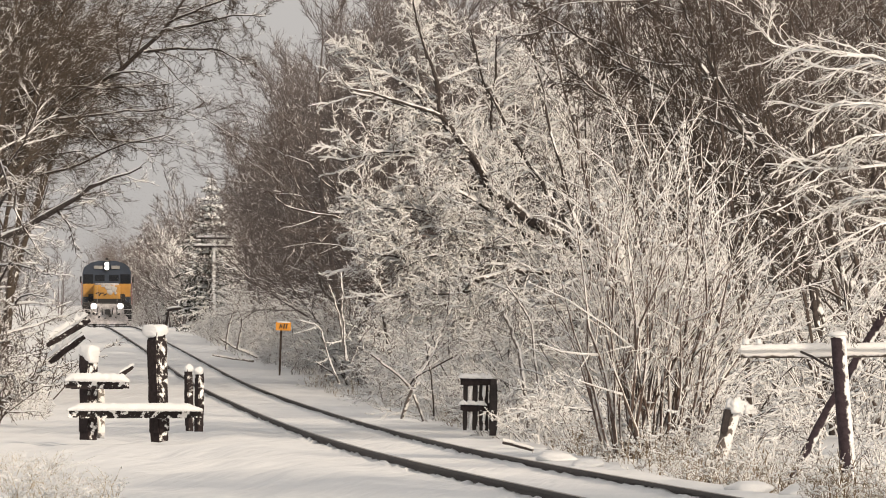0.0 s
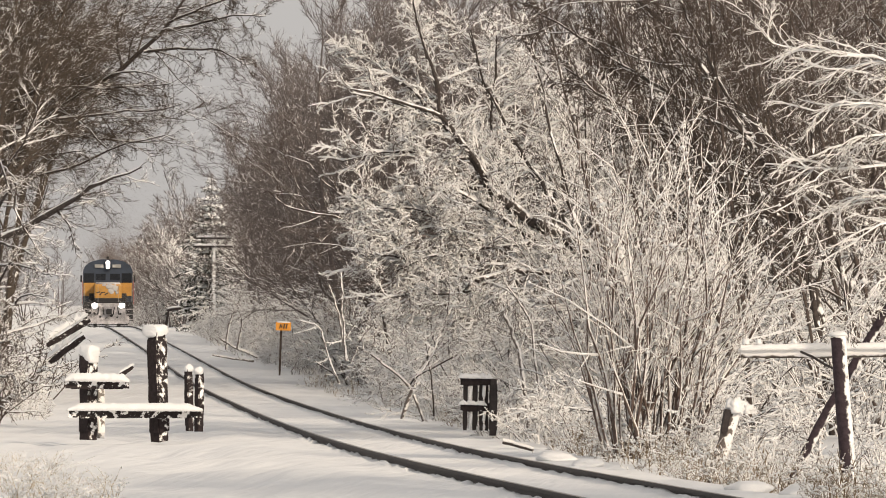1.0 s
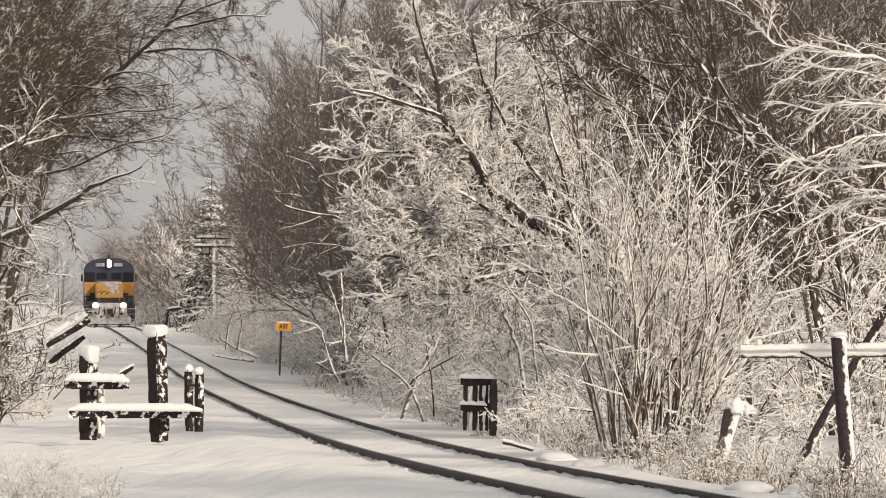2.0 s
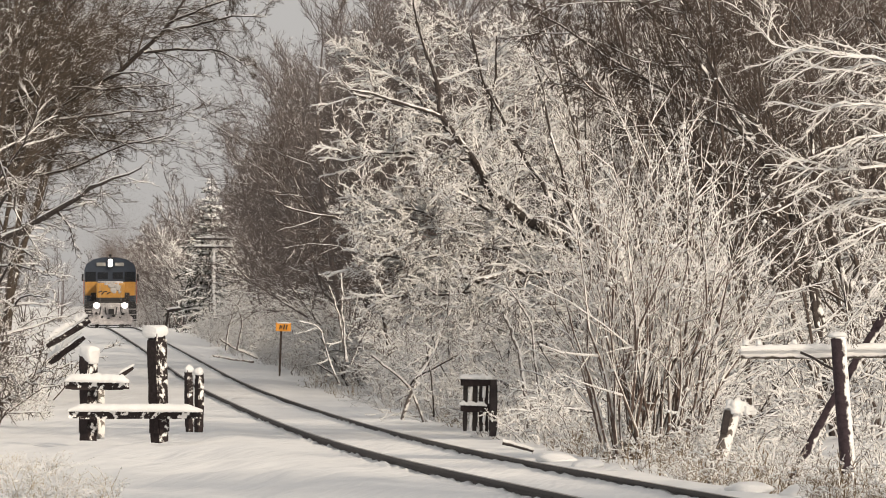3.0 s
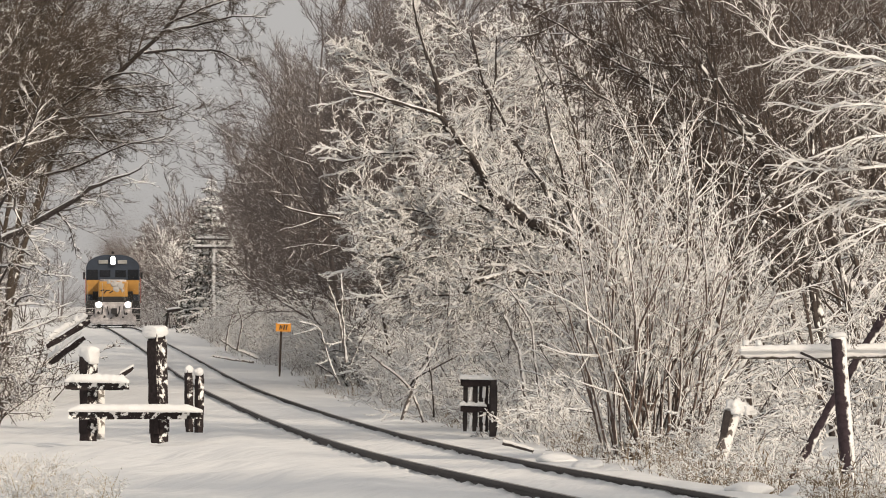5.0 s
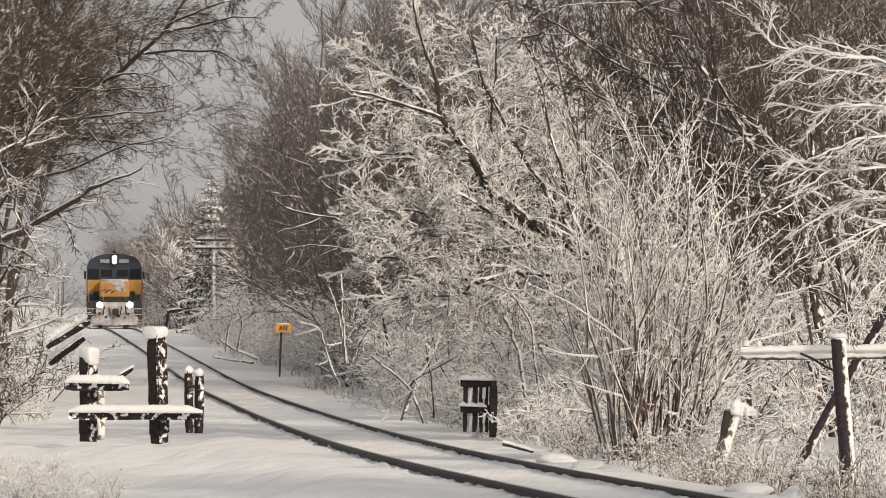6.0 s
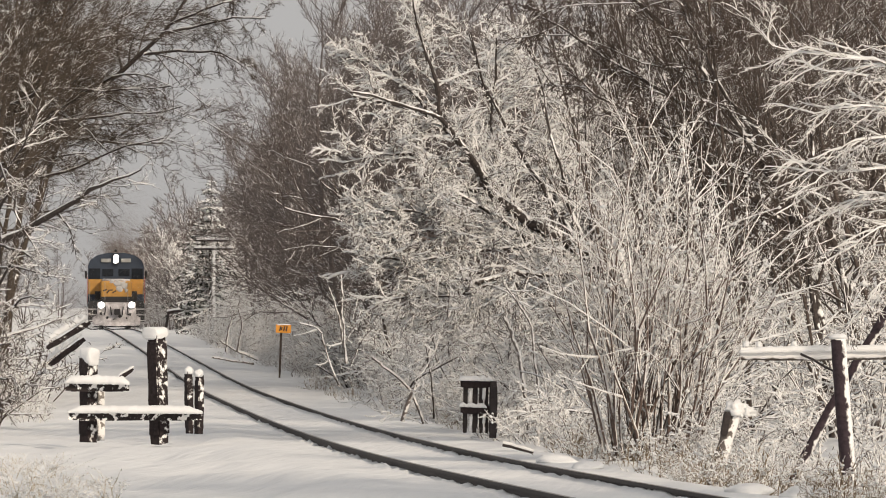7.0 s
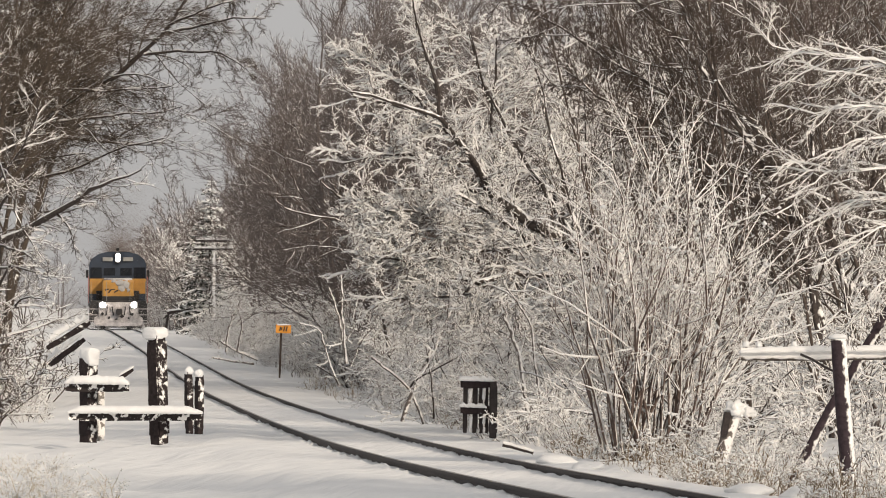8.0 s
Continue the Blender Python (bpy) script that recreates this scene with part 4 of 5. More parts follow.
strew([KINDS[6]], along(33, 10, 150, 330, -13.0, -9.0), 33, 1.0, 1.5)


BENT = [bent_bush(float(track_x(y)) + s, y, 11, 700 + i) for i, (s, y) in enumerate(((4.3, 97.0), (4.2, 113.0), (3.8, 128.0)))]
strew(BENT, along(58, 15, 88, 150, 3.9, 5.0), 58, 0.75, 1.1)
strew(BENT, along(59, 8, 150, 230, 4.2, 5.6), 59, 0.9, 1.3)
strew(BENT, along(60, 6, 122, 190, -9.6, -7.6), 60, 0.8, 1.2)
join_strewn("low_scrub", "knee-high weeds and scrub coated in snow beside the rail", "scrub", KINDS[5], along(41, 40, 57, 92, 1.9, 3.1) + along(43, 40, 57, 76, 1.9, 5.4) + along(42, 14, 92, 190, 2.6, 3.4), 41, 0.4, 0.85)
join_strewn("distant_brush", "distant snow-bowed brush along the railway", "brush", KINDS[6], along(8, 12, 330, 560, 5.0, 7.0) + along(34, 12, 330, 600, 4.5, 8.0) + along(9, 12, 260, 520, -11.5, -7.5) + [(-27.0, 540.0), (-24.5, 510.0), (-22.0, 480.0), (-20.0, 455.0), (-18.2, 430.0), (-17.0, 415.0), (-19.0, 440.0), (-16.2, 400.0)], 40, 0.9, 1.4)


def forest_tree(x, y, height, seed, label, mat, top, limbs=8, kids=8, fine=6, finer=4, open_angle=38, twig=0.008, bare=0.3, reach=0.42, stems=3, up=0.05, k=3):
    """A bare tree of a few stems from one foot."""
    t = footed("tree", x, y, label, "tree", "trees along the railway")
    w = Wood(seed)
    a = np.arange(stems) * 6.283 / stems + seed
    w.stems(np.stack([0.15 * np.cos(a), 0.15 * np.sin(a), 0 * a], 1), np.stack([0.16 * np.cos(a), 0.16 * np.sin(a), 1 + 0 * a], 1), height * (1 - 0.1 * np.arange(stems)), np.full(stems, height * 0.009), 10, 0.06, 0.02)
    w.sprout(limbs, open_angle, reach, 6, bare, 0.12, up, 0.5, 0.018, 0.5)
    w.sprout(kids, 30, 0.5, 3, 0.15, 0.10, up, 0.55, 0.011, 0.5)
    w.sprout(fine, 26, 0.55, k, 0.1, 0.12, up, 0.65, twig, 0.4)
    if finer:
        w.sprout(finer, 24, 0.6, 2, 0.1, 0.12, up, 0.8, twig, 0.4)
    w.tubes("trunk", 0, 1, 6, mat, t, "")
    tagged(w.tubes("limb", 1, 2, 3, mat, t, ""), kind="stuff")
    w.spikes("twig", 2, 5, top, t)
    if top not in (BARE, DARKBROWN):
        w.snow(1, 2, t, 0.8)
    return t


BROWN_Y, GREY_Y = (215.0, 255.0, 290.0), (120.0, 142.0, 165.0)
BROWN = [forest_tree(float(track_x(BROWN_Y[i])) + 6.5, BROWN_Y[i], h, 400 + i, "tall bare brown tree with fine upright twigs", BARE, BARE, n, 9, 7, 2, a, 0.011, bare=b, k=2, reach=0.46, up=0.035) for i, (h, n, a, b) in enumerate(((11.0, 9, 46, 0.1), (12.0, 10, 50, 0.08), (10.0, 9, 54, 0.05)))]
GREY = [forest_tree(float(track_x(GREY_Y[i])) + 8.0, GREY_Y[i], h, 420 + i, "bare tree with snow-dusted dark branches", DARKBARK, DUSTED, n, 8, 7, 3, a, 0.0085, bare=b, up=0.02, k=2) for i, (h, n, a, b) in enumerate(((10.0, 7, 44, 0.15), (11.0, 7, 48, 0.2), (8.5, 7, 46, 0.06)))]
FAR_Y = (360.0, 405.0)
FAR = [forest_tree(float(track_x(FAR_Y[i])) + 5.0, FAR_Y[i], 9.5, 440 + i, "distant bare tree in a snowy wood", m, m, 8, 7, 7, 0, 46, 0.018, 0.05, k=2) for i, m in enumerate((BARE, DUSTED))]
strew(BROWN, along(21, 10, 205, 262, 5.4, 7.2), 21, 0.85, 1.0)
strew(BROWN, along(61, 6, 262, 330, 9.0, 12.0), 61, 0.95, 1.15)
OVERHUNG = forest_tree(-7.9, 289.0, 11.2, 447, "tall bare brown tree leaning over the cutting", BARE, BARE, 10, 9, 7, 2, 50, 0.012, bare=0.3, k=2, reach=0.42, up=0.03)
strew([OVERHUNG], [(-7.2, 281.0), (-8.8, 306.0), (-6.6, 294.0)], 66, 0.9, 1.05)
strew(BROWN, along(20, 8, 180, 240, 5.6, 8.5), 20, 0.95, 1.1)
strew(BROWN, along(22, 8, 200, 330, 7.5, 12.0), 22, 1.0, 1.2)
FROSTY = forest_tree(4.4, 127.0, 8.0, 480, "bare tree with rime and snow on its twigs", DARKBARK, RIMED, 8, 8, 6, 3, 46, 0.0085, 0.08, k=2, up=0.03)
strew([FROSTY], [(3.0, 124.0), (5.8, 124.0), (2.4, 132.0), (7.0, 121.0), (5.2, 134.0), (6.6, 130.0), (3.8, 136.0)], 45, 0.85, 1.1)
strew(BROWN, [(12.0, 200.0), (14.0, 205.0), (16.0, 215.0), (13.0, 220.0), (10.0, 210.0), (15.0, 195.0), (8.0, 205.0)], 46, 1.2, 1.4)
strew(BROWN, [(-1.0, 178.0), (1.2, 185.0), (3.2, 176.0), (5.4, 186.0), (7.8, 178.0), (10.2, 188.0), (-2.6, 192.0)], 38, 1.05, 1.25)
# far wood in the haze-paled bark
HAZED = forest_tree(float(track_x(380.0)) + 6.0, 380.0, 8.5, 445, "distant bare frosted tree, its bark colour paled for haze", FARBARK, FARBARK, 9, 8, 7, 0, 42, 0.024, 0.02, k=2)
strew([HAZED], along(23, 44, 370, 680, 3.6, 8.0), 23, 0.72, 0.95)
strew([KINDS[6]], along(63, 30, 345, 480, 5.4, 8.0), 63, 0.8, 1.3)
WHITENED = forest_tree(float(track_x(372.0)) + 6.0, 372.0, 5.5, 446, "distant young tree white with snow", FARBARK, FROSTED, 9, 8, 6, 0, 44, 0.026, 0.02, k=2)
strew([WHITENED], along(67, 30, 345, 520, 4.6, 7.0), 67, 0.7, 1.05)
strew([HAZED], along(62, 16, 340, 440, 7.0, 12.0), 62, 0.9, 1.1)
strew(FAR, [(-31.0, 600.0), (-27.9, 560.0), (-25.8, 540.0), (-24.3, 520.0), (-22.6, 500.0), (-21.1, 480.0), (-19.8, 465.0), (-18.8, 450.0), (-29.4, 580.0), (-32.5, 625.0)], 39, 0.55, 0.8)
strew(FAR, along(35, 9, 500, 680, 5.0, 10.0), 35, 0.8, 1.0)
strew(FAR, [(-50.0 + 4.2 * i, 690.0 + 30 * math.sin(3.1 * i)) for i in range(8)], 29, 0.75, 0.95)
strew(GREY, along(24, 9, 116, 190, 6.0, 10.0), 24, 0.8, 1.1)
strew(GREY, along(25, 4, 104, 140, 7.5, 11.5), 25, 0.8, 1.1)
strew(GREY, along(26, 6, 140, 200, 9.0, 16.0), 26, 1.0, 1.3)
LEAFLESS = [forest_tree(x, y, h, 460 + i, "tall bare brown tree with a high fine crown", DARKBROWN, DARKBROWN, 9, 9, 8, 3, 48, 0.010, bare=0.42, k=2, reach=0.4, up=0.02) for i, (x, y, h) in enumerate(((-14.4, 185.0, 14.5), (-15.4, 205.0, 13.5)))]
strew(LEAFLESS, [(-13.6, 172.0), (-16.5, 222.0), (-18.4, 240.0), (-14.8, 195.0), (-13.2, 160.0), (-15.6, 180.0), (-17.4, 214.0), (-12.9, 172.0), (-13.4, 190.0), (-11.9, 155.0), (-12.6, 163.0), (-13.9, 178.0), (-14.9, 200.0), (-12.4, 152.0), (-13.4, 168.0), (-16.8, 232.0)], 36, 0.95, 1.12)
strew(LEAFLESS, [(8.6, 47.0), (9.4, 52.0), (8.8, 56.0), (10.2, 49.0), (7.8, 43.0)], 65, 0.95, 1.05)   # the wood goes on towards the camera: unseen trees added to shade left snow
strew(FAR, along(28, 9, 310, 600, -12.0, -8.0), 28, 0.8, 1.0)


def limb_tree(name, foot, lines, radii, seed, label, mat, kids, part_label="", snow=1.0, twig=0.007, first=0.3, lift=0.0, angle=42):
    """A tree whose main limbs follow given bends."""
    t = footed(name, foot[0], foot[1], label, "tree", "")
    w = Wood(seed).limbs(local(lines, t.location), radii, 12)
    w.sprout(kids[0], angle, first, 7, 0.15, 0.15, lift, 0.5, twig * 1.9, 0.35)
    w.sprout(kids[1], 35, 0.45, 5, 0.15, 0.2, lift, 0.6, twig * 1.45, 0.4)
    w.sprout(kids[2], 35, 0.5, 3 if mat is FROSTED else 2, 0.15, 0.22, lift, 0.75, twig * 1.15, 0.4)
    w.sprout(kids[3], 36, 0.5, 2, 0.15, 0.15, lift, 0.85, twig, 0.4)
    w.tubes("limb", 0, 1, 8, mat if mat is FROSTED else DARKBARK, t, part_label)
    w.spikes("twig", 1, 5, mat, t, "fine twigs")
    if snow:
        w.snow(0, 1, t, 0.75 * snow)
        w.snow(1, 2, t, snow)
    return t


# left side: an arching bare tree, its trunk outside the view
limb_tree("arching_tree", (-13.25, 170.0), [
    [(-13.25, 170, -0.86), (-12.95, 170, 4), (-12.19, 170, 7.03), (-10.98, 170, 9.15), (-10.07, 170, 10.97)],
    [(-12.49, 170, 5.51), (-10.91, 169, 6.7), (-8.9, 168, 7.9), (-7.9, 167.5, 8.6), (-7.21, 167, 9.32), (-6.54, 167, 10.37)],
    [(-7.9, 167.5, 8.57), (-6.76, 167, 8.67), (-5.7, 166.5, 8.53), (-5.09, 166, 8.09)],
    [(-7.43, 167, 9.1), (-6.44, 166.5, 9.23), (-5.39, 166, 9.5), (-4.65, 166, 9.43)],
    [(-7.21, 167, 9.32), (-5.98, 166, 9.8), (-5.09, 166, 10.02)],
    [(-8.53, 168, 8.17), (-8.68, 168, 9.07), (-8.38, 168, 9.97)],
    [(-11.82, 169, 7.15), (-10.4, 168, 7.72), (-8.87, 167.5, 7.55), (-7.21, 167, 7.68)],
    [(-12.12, 169, 6.4), (-10.4, 168, 6.74), (-8.72, 167.5, 6.95), (-6.91, 167, 7.18)],
    [(-12.12, 169, 5.64), (-10.85, 168, 5.83), (-9.47, 167.5, 5.94)],
    [(-11.58, 170, 8.09), (-10.98, 170, 9.46), (-10.22, 170, 10.97)],
    [(-10.98, 170, 9.15), (-10.01, 169, 9.71), (-9.25, 169, 10.77)],
    [(-12.49, 170, 4.76), (-11.21, 169, 5.19), (-9.86, 169, 5.49), (-8.78, 168.5, 6.08), (-7.4, 168, 6.37)],
], [(0.24, 0.1), (0.10, 0.03), (0.04, 0.012), (0.04, 0.012), (0.035, 0.012), (0.04, 0.012), (0.05, 0.015), (0.05, 0.015), (0.045, 0.015), (0.06, 0.02), (0.05, 0.02), (0.05, 0.015)],
    51, "bare brown arching tree with a little snow on its boughs", DARKBROWN, (14, 8, 6, 2), "dark arching limb", 0.8, 0.006, 0.36, -0.02, 50)

limb_tree("snowy_bough_tree", (-10.54, 140.0), [
    [(-10.54, 140, -0.61), (-10.41, 140, 1.64), (-10.16, 140, 3.14)],
    [(-10.16, 140, 3.14), (-8.98, 139, 3.62), (-8.05, 138, 4.23), (-7.35, 137.5, 4.56), (-6.52, 137, 4.86)],
    [(-8.45, 138.5, 3.96), (-8.11, 138, 3.61), (-7.96, 137.5, 2.99)],
    [(-10.16, 140, 3.14), (-9.84, 139, 3.87), (-9.4, 138, 4.47), (-8.91, 138, 4.84)],
], [(0.16, 0.1), (0.085, 0.015), (0.03, 0.01), (0.05, 0.015)], 52, "tree with a pale bough heavy with snow", RIMED, (9, 6, 4, 2), "snow-laden bough", 1.0, 0.007, 0.2)

limb_tree("snowy_shrub_tree", (-8.13, 112.0), [
    [(-8.13, 112, -0.35), (-7.98, 112, 1.3), (-7.83, 112, 3), (-7.93, 112, 4.7), (-8.03, 112, 6.1)],
    [(-7.93, 112, 2.1), (-7.46, 111, 2.89), (-7.17, 111, 3.29), (-6.92, 111, 3.98)],
    [(-7.83, 112, 3), (-7.46, 111, 2.89), (-7.14, 110.5, 2.77), (-7, 110, 2.59)],
    [(-7.93, 112, 4.7), (-7.61, 111, 3.98), (-7.38, 110.5, 3.38), (-6.96, 110, 2.73)],
    [(-7.95, 112, 1.5), (-7.56, 111, 1.9), (-7.24, 110.5, 2.1), (-6.9, 110, 2.05)],
    [(-7.95, 112, 1.1), (-7.66, 111, 1.31), (-7.44, 110.5, 1.21), (-7.3, 110, 1.31)],
    [(-7.93, 112, 4), (-7.46, 111, 4.57), (-7.14, 110.5, 5.05), (-7, 110, 5.63)],
    [(-7.88, 112, 2.6), (-7.37, 111, 2.59), (-7.0, 110.5, 2.5), (-6.8, 110, 2.4)],
    [(-7.95, 112, 0.7), (-7.7, 111, 0.61), (-7.5, 110.5, 0.72), (-7.3, 110, 0.43)],
], [(0.08, 0.02), (0.026, 0.009), (0.024, 0.009), (0.03, 0.01), (0.022, 0.009), (0.02, 0.009), (0.022, 0.009), (0.02, 0.009), (0.02, 0.009)],
    53, "young tree with branches coated in snow", RIMED, (9, 6, 5, 2), "snow-coated branch", 1.0, 0.006, 0.25)

# right edge: drooping snow-laden branches of a tree outside the view
limb_tree("drooping_tree", (6.07, 76.0), [
    [(6.07, 76, -0.12), (6.01, 76, 2.19), (5.97, 76, 3.54), (5.94, 76, 4.56)],
    [(5.94, 76, 4.56), (5.43, 75.5, 4.81), (4.79, 75, 4.89), (4.12, 75, 4.93), (3.79, 75, 5.09)],
    [(5.94, 76, 4.36), (5.49, 75.5, 4.54), (4.99, 75, 4.66), (4.39, 75, 4.73)],
    [(5.94, 76, 4.15), (5.49, 75.5, 4.27), (4.92, 75, 4.32), (4.39, 75, 4.19)],
    [(5.94, 76, 3.88), (5.49, 75.5, 3.94), (4.99, 75, 3.92), (4.59, 75, 3.78)],
    [(5.94, 76, 3.61), (5.43, 75.5, 3.59), (4.79, 75, 3.54), (4.39, 75, 3.51), (4.09, 75, 3.64)],
    [(5.94, 76, 3.34), (5.49, 75.5, 3.26), (5.06, 75, 3.22), (4.46, 75, 2.99)],
    [(5.94, 76, 3.07), (5.56, 75.5, 2.99), (5.12, 75, 2.85), (4.79, 75, 2.59)],
    [(5.94, 76, 2.59), (5.56, 75.5, 2.39), (5.12, 75, 2.18), (4.92, 75, 1.78)],
], [(0.12, 0.05)] + [(0.018, 0.007)] * 8, 54, "tree with long drooping branches bowed under thick snow", FROSTED, (15, 6, 4, 1), "branch bowed under snow", 1.0, 0.0055, 0.36, -0.05, 34)

# dark slanting trunks standing behind the tall bush
limb_tree("slanting_tree", (6, 98.0), [
    [(6, 98, -0.28), (5.82, 98, 1.73), (5.38, 98, 3.13), (4.8, 98.5, 4.54), (4.03, 99, 5.79), (3.06, 99, 6.67), (2.44, 99, 7.2)],
    [(6.08, 98, -0.28), (5.62, 97.5, 2.43), (5.18, 97.5, 4.17), (4.92, 97.5, 5.56), (4.75, 97.5, 6.95)],
    [(6.17, 98, -0.28), (6.29, 98.5, 2.08), (5.85, 98.5, 3.75), (5.7, 99, 5.35), (5.79, 99, 7.03)],
    [(5.38, 98, 3.13), (4.51, 98, 3.74), (3.46, 98, 4.62), (2.59, 98, 5.05), (1.89, 98, 5.58)],
    [(4.8, 98.5, 4.54), (3.92, 98.5, 4.89), (3.06, 99, 5.53), (2, 99, 6.14), (1.29, 99, 6.63)],
    [(5.18, 97.5, 4.17), (4.23, 97.5, 5.38), (3.7, 97.5, 6.43), (3.53, 97.5, 6.95)],
    [(5.82, 98, 1.73), (5.27, 97.5, 2.52), (5.07, 97, 3.12), (5.2, 97, 4.16)],
    [(6.29, 98.5, 2.08), (6.64, 98.5, 3.31), (6.82, 98.5, 4.89), (6.99, 98.5, 6.47)],
], [(0.09, 0.02), (0.055, 0.015), (0.06, 0.015), (0.04, 0.012), (0.04, 0.012), (0.035, 0.012), (0.025, 0.01), (0.045, 0.015)],
    55, "slanting dark-trunked tree with fine snow-dusted branches", DUSTED, (17, 8, 6, 3), "dark slanting trunk", 0.6, 0.007, 0.26)


limb_tree("pale_dead_tree", (-1.24, 165.0), [
    [(-1.24, 165, -0.33), (-1.75, 165, 3.05), (-2.28, 165, 4.03), (-2.99, 164.5, 4.34), (-3.74, 164, 4.2), (-4.18, 164, 4.45), (-4.56, 164, 4.83)],
    [(-2.28, 165, 4.03), (-2.64, 164.5, 4.74), (-3.13, 164, 5.01), (-3.5, 164, 5.68), (-3.86, 164, 6.63)],
    [(-3.29, 164.5, 4.31), (-3.8, 164, 4.95), (-4.08, 164, 5.68), (-4.27, 164, 6.19)],
    [(-1.82, 165, 3.2), (-2.11, 164.5, 3.93), (-2.7, 164.5, 4.74), (-3.07, 164.5, 5.54)],
    [(-1.75, 165, 3.05), (-2.4, 164, 3.34), (-3.28, 164, 3.49), (-4.15, 164, 3.34)],
], [(0.042, 0.012), (0.024, 0.009), (0.02, 0.008), (0.02, 0.008), (0.02, 0.008)], 56, "dead tree with pale crooked limbs dusted with snow", DUSTED, (6, 4, 3, 1), "pale crooked limb", 0.7, 0.008, 0.3)


def sapling(x, y, height, lean, seed):
    t = footed("sapling", x, y, "thin upright sapling with dark stem and a snowy windward side", "tree", "saplings behind the tall bush")
    w = Wood(seed)
    w.stems([(0, 0, 0)], [(lean, 0, 1)], [height], [0.042], 12, 0.035)
    w.sprout(11, 24, 0.36, 6, 0.25, 0.07, 0.03, 0.5, 0.012, 0.5)
    w.sprout(5, 26, 0.42, 4, 0.2, 0.1, 0.03, 0.6, 0.009, 0.4)
    w.sprout(3, 26, 0.5, 2, 0.15, 0.1, 0.03, 0.8, 0.008, 0.4)
    w.tubes("stem", 0, 1, 6, DUSTED, t, "slender dark stem")
    w.spikes("twig", 1, 4, DUSTED, t)
    w.snow(1, 2, t, 0.6)
    return t


SAPLINGS = [sapling(4.9, 101.0, 9.0, -0.22, 571), sapling(5.9, 104.0, 9.5, -0.12, 572), sapling(3.6, 108.0, 8.5, -0.3, 573)]
for i, (x, y) in enumerate(((5.4, 99.0), (6.3, 102.0), (6.9, 100.0), (4.4, 105.0), (5.1, 107.0), (7.2, 106.0), (6.0, 97.0), (7.6, 103.0), (4.0, 103.0), (6.6, 108.0), (5.7, 95.0), (7.0, 96.0), (8.1, 105.0), (4.7, 97.0))):
    copy_thing(SAPLINGS[i % 3], pose(x, y, ground_at(x, y) - 0.05, 0, 3 * math.sin(5 * i), 25 * math.sin(7 * i)) @ Matrix.Scale(0.9 + 0.15 * math.sin(3 * i), 4))


def spruce(x, y, height, seed):
    """Tiers of drooping boughs, each with its own load of snow."""
    t = footed("spruce", x, y, "young spruce with drooping snow-covered boughs", "tree", "spruces by the track")
    w = Wood(seed)
    rng = np.random.default_rng(seed)
    w.stems([(0, 0, 0)], [(0, 0, 1)], [height], [0.1], 8, 0.008)
    tiers, each = 17, 9
    u = np.repeat(np.linspace(0.05, 0.97, tiers), each) + rng.uniform(-0.012, 0.012, tiers * each)
    a = rng.random(tiers * each) * 6.283
    reach = height * (0.30 * (1 - u) + 0.02) * rng.uniform(0.65, 1.15, tiers * each)
    base = np.stack([0 * u, 0 * u, u * height], 1)
    w.stems(base, np.stack([np.cos(a), np.sin(a), 0.18 + 0 * a], 1), reach, 0.035 * (1.2 - u), 6, 0.05, -0.09, 0.3)
    w.sprout(11, 50, 0.4, 4, 0.05, 0.1, -0.07, 0.8, 0.045, 0.4, 0.4, of=1)
    w.sprout(6, 44, 0.45, 2, 0.1, 0.15, -0.12, 0.9, 0.04, 0.4, 0.3)
    w.tubes("trunk", 0, 1, 8, DARKBARK, t)
    w.spikes("needle", 1, 4, NEEDLE, t, "dark needled boughs")
    w.snow(1, 2, t, 1.5, least=0.02)
    clumps(w, 2, 0.8, 0.09, t, seed)
    return t


spruce(-12.31, 335.0, 8.3, 61)


def telegraph_pole():
    t = footed("telegraph_pole", -11.52, 318.0, "old telegraph pole with two snow-covered crossarms among brush", "telegraph pole", "")
    z0 = t.location.z
    part("pole", drum(0.12, 0.09, 5.75 - z0, (0, 0, (5.75 - z0) / 2), n=10), PLANKWOOD, t, "grey wooden pole")
    for z, w in ((5.16, 1.75), (4.74, 1.95)):
        part("crossarm", timber((0.11, 0.12, w), (-w / 2, -0.12, z - z0), (0, 90, 0), z, 0.01), OLDWOOD, t, "dark crossarm")
        part("snow_ridge", ridge((-w / 2, -0.12, z - z0 + 0.04), (w / 2, -0.12, z - z0 + 0.03), 0.2, 0.12, z, 26, 0.9), CLUMP, t, "snow on the crossarm", True)


telegraph_pole()


def marker_post():
    t = thing("marker_post", None, "thin dark leaning marker post beside the track", "post")
    part("post", timber((0.12, 0.1, 0.96), (-13.16, 300, 0.56), (0, 9, 0), 91, 0.01), OLDWOOD, t)
    part("cross_piece", timber((0.12, 0.08, 0.64), (-13.06, 300, 1.55), (0, 80, 0), 92, 0.01), OLDWOOD, t)
    part("snow_ridge", ridge((-13.08, 300, 1.63), (-12.42, 300, 1.71), 0.16, 0.09, 93, 10), CLUMP, t, "snow on the cross piece", True)


marker_post()


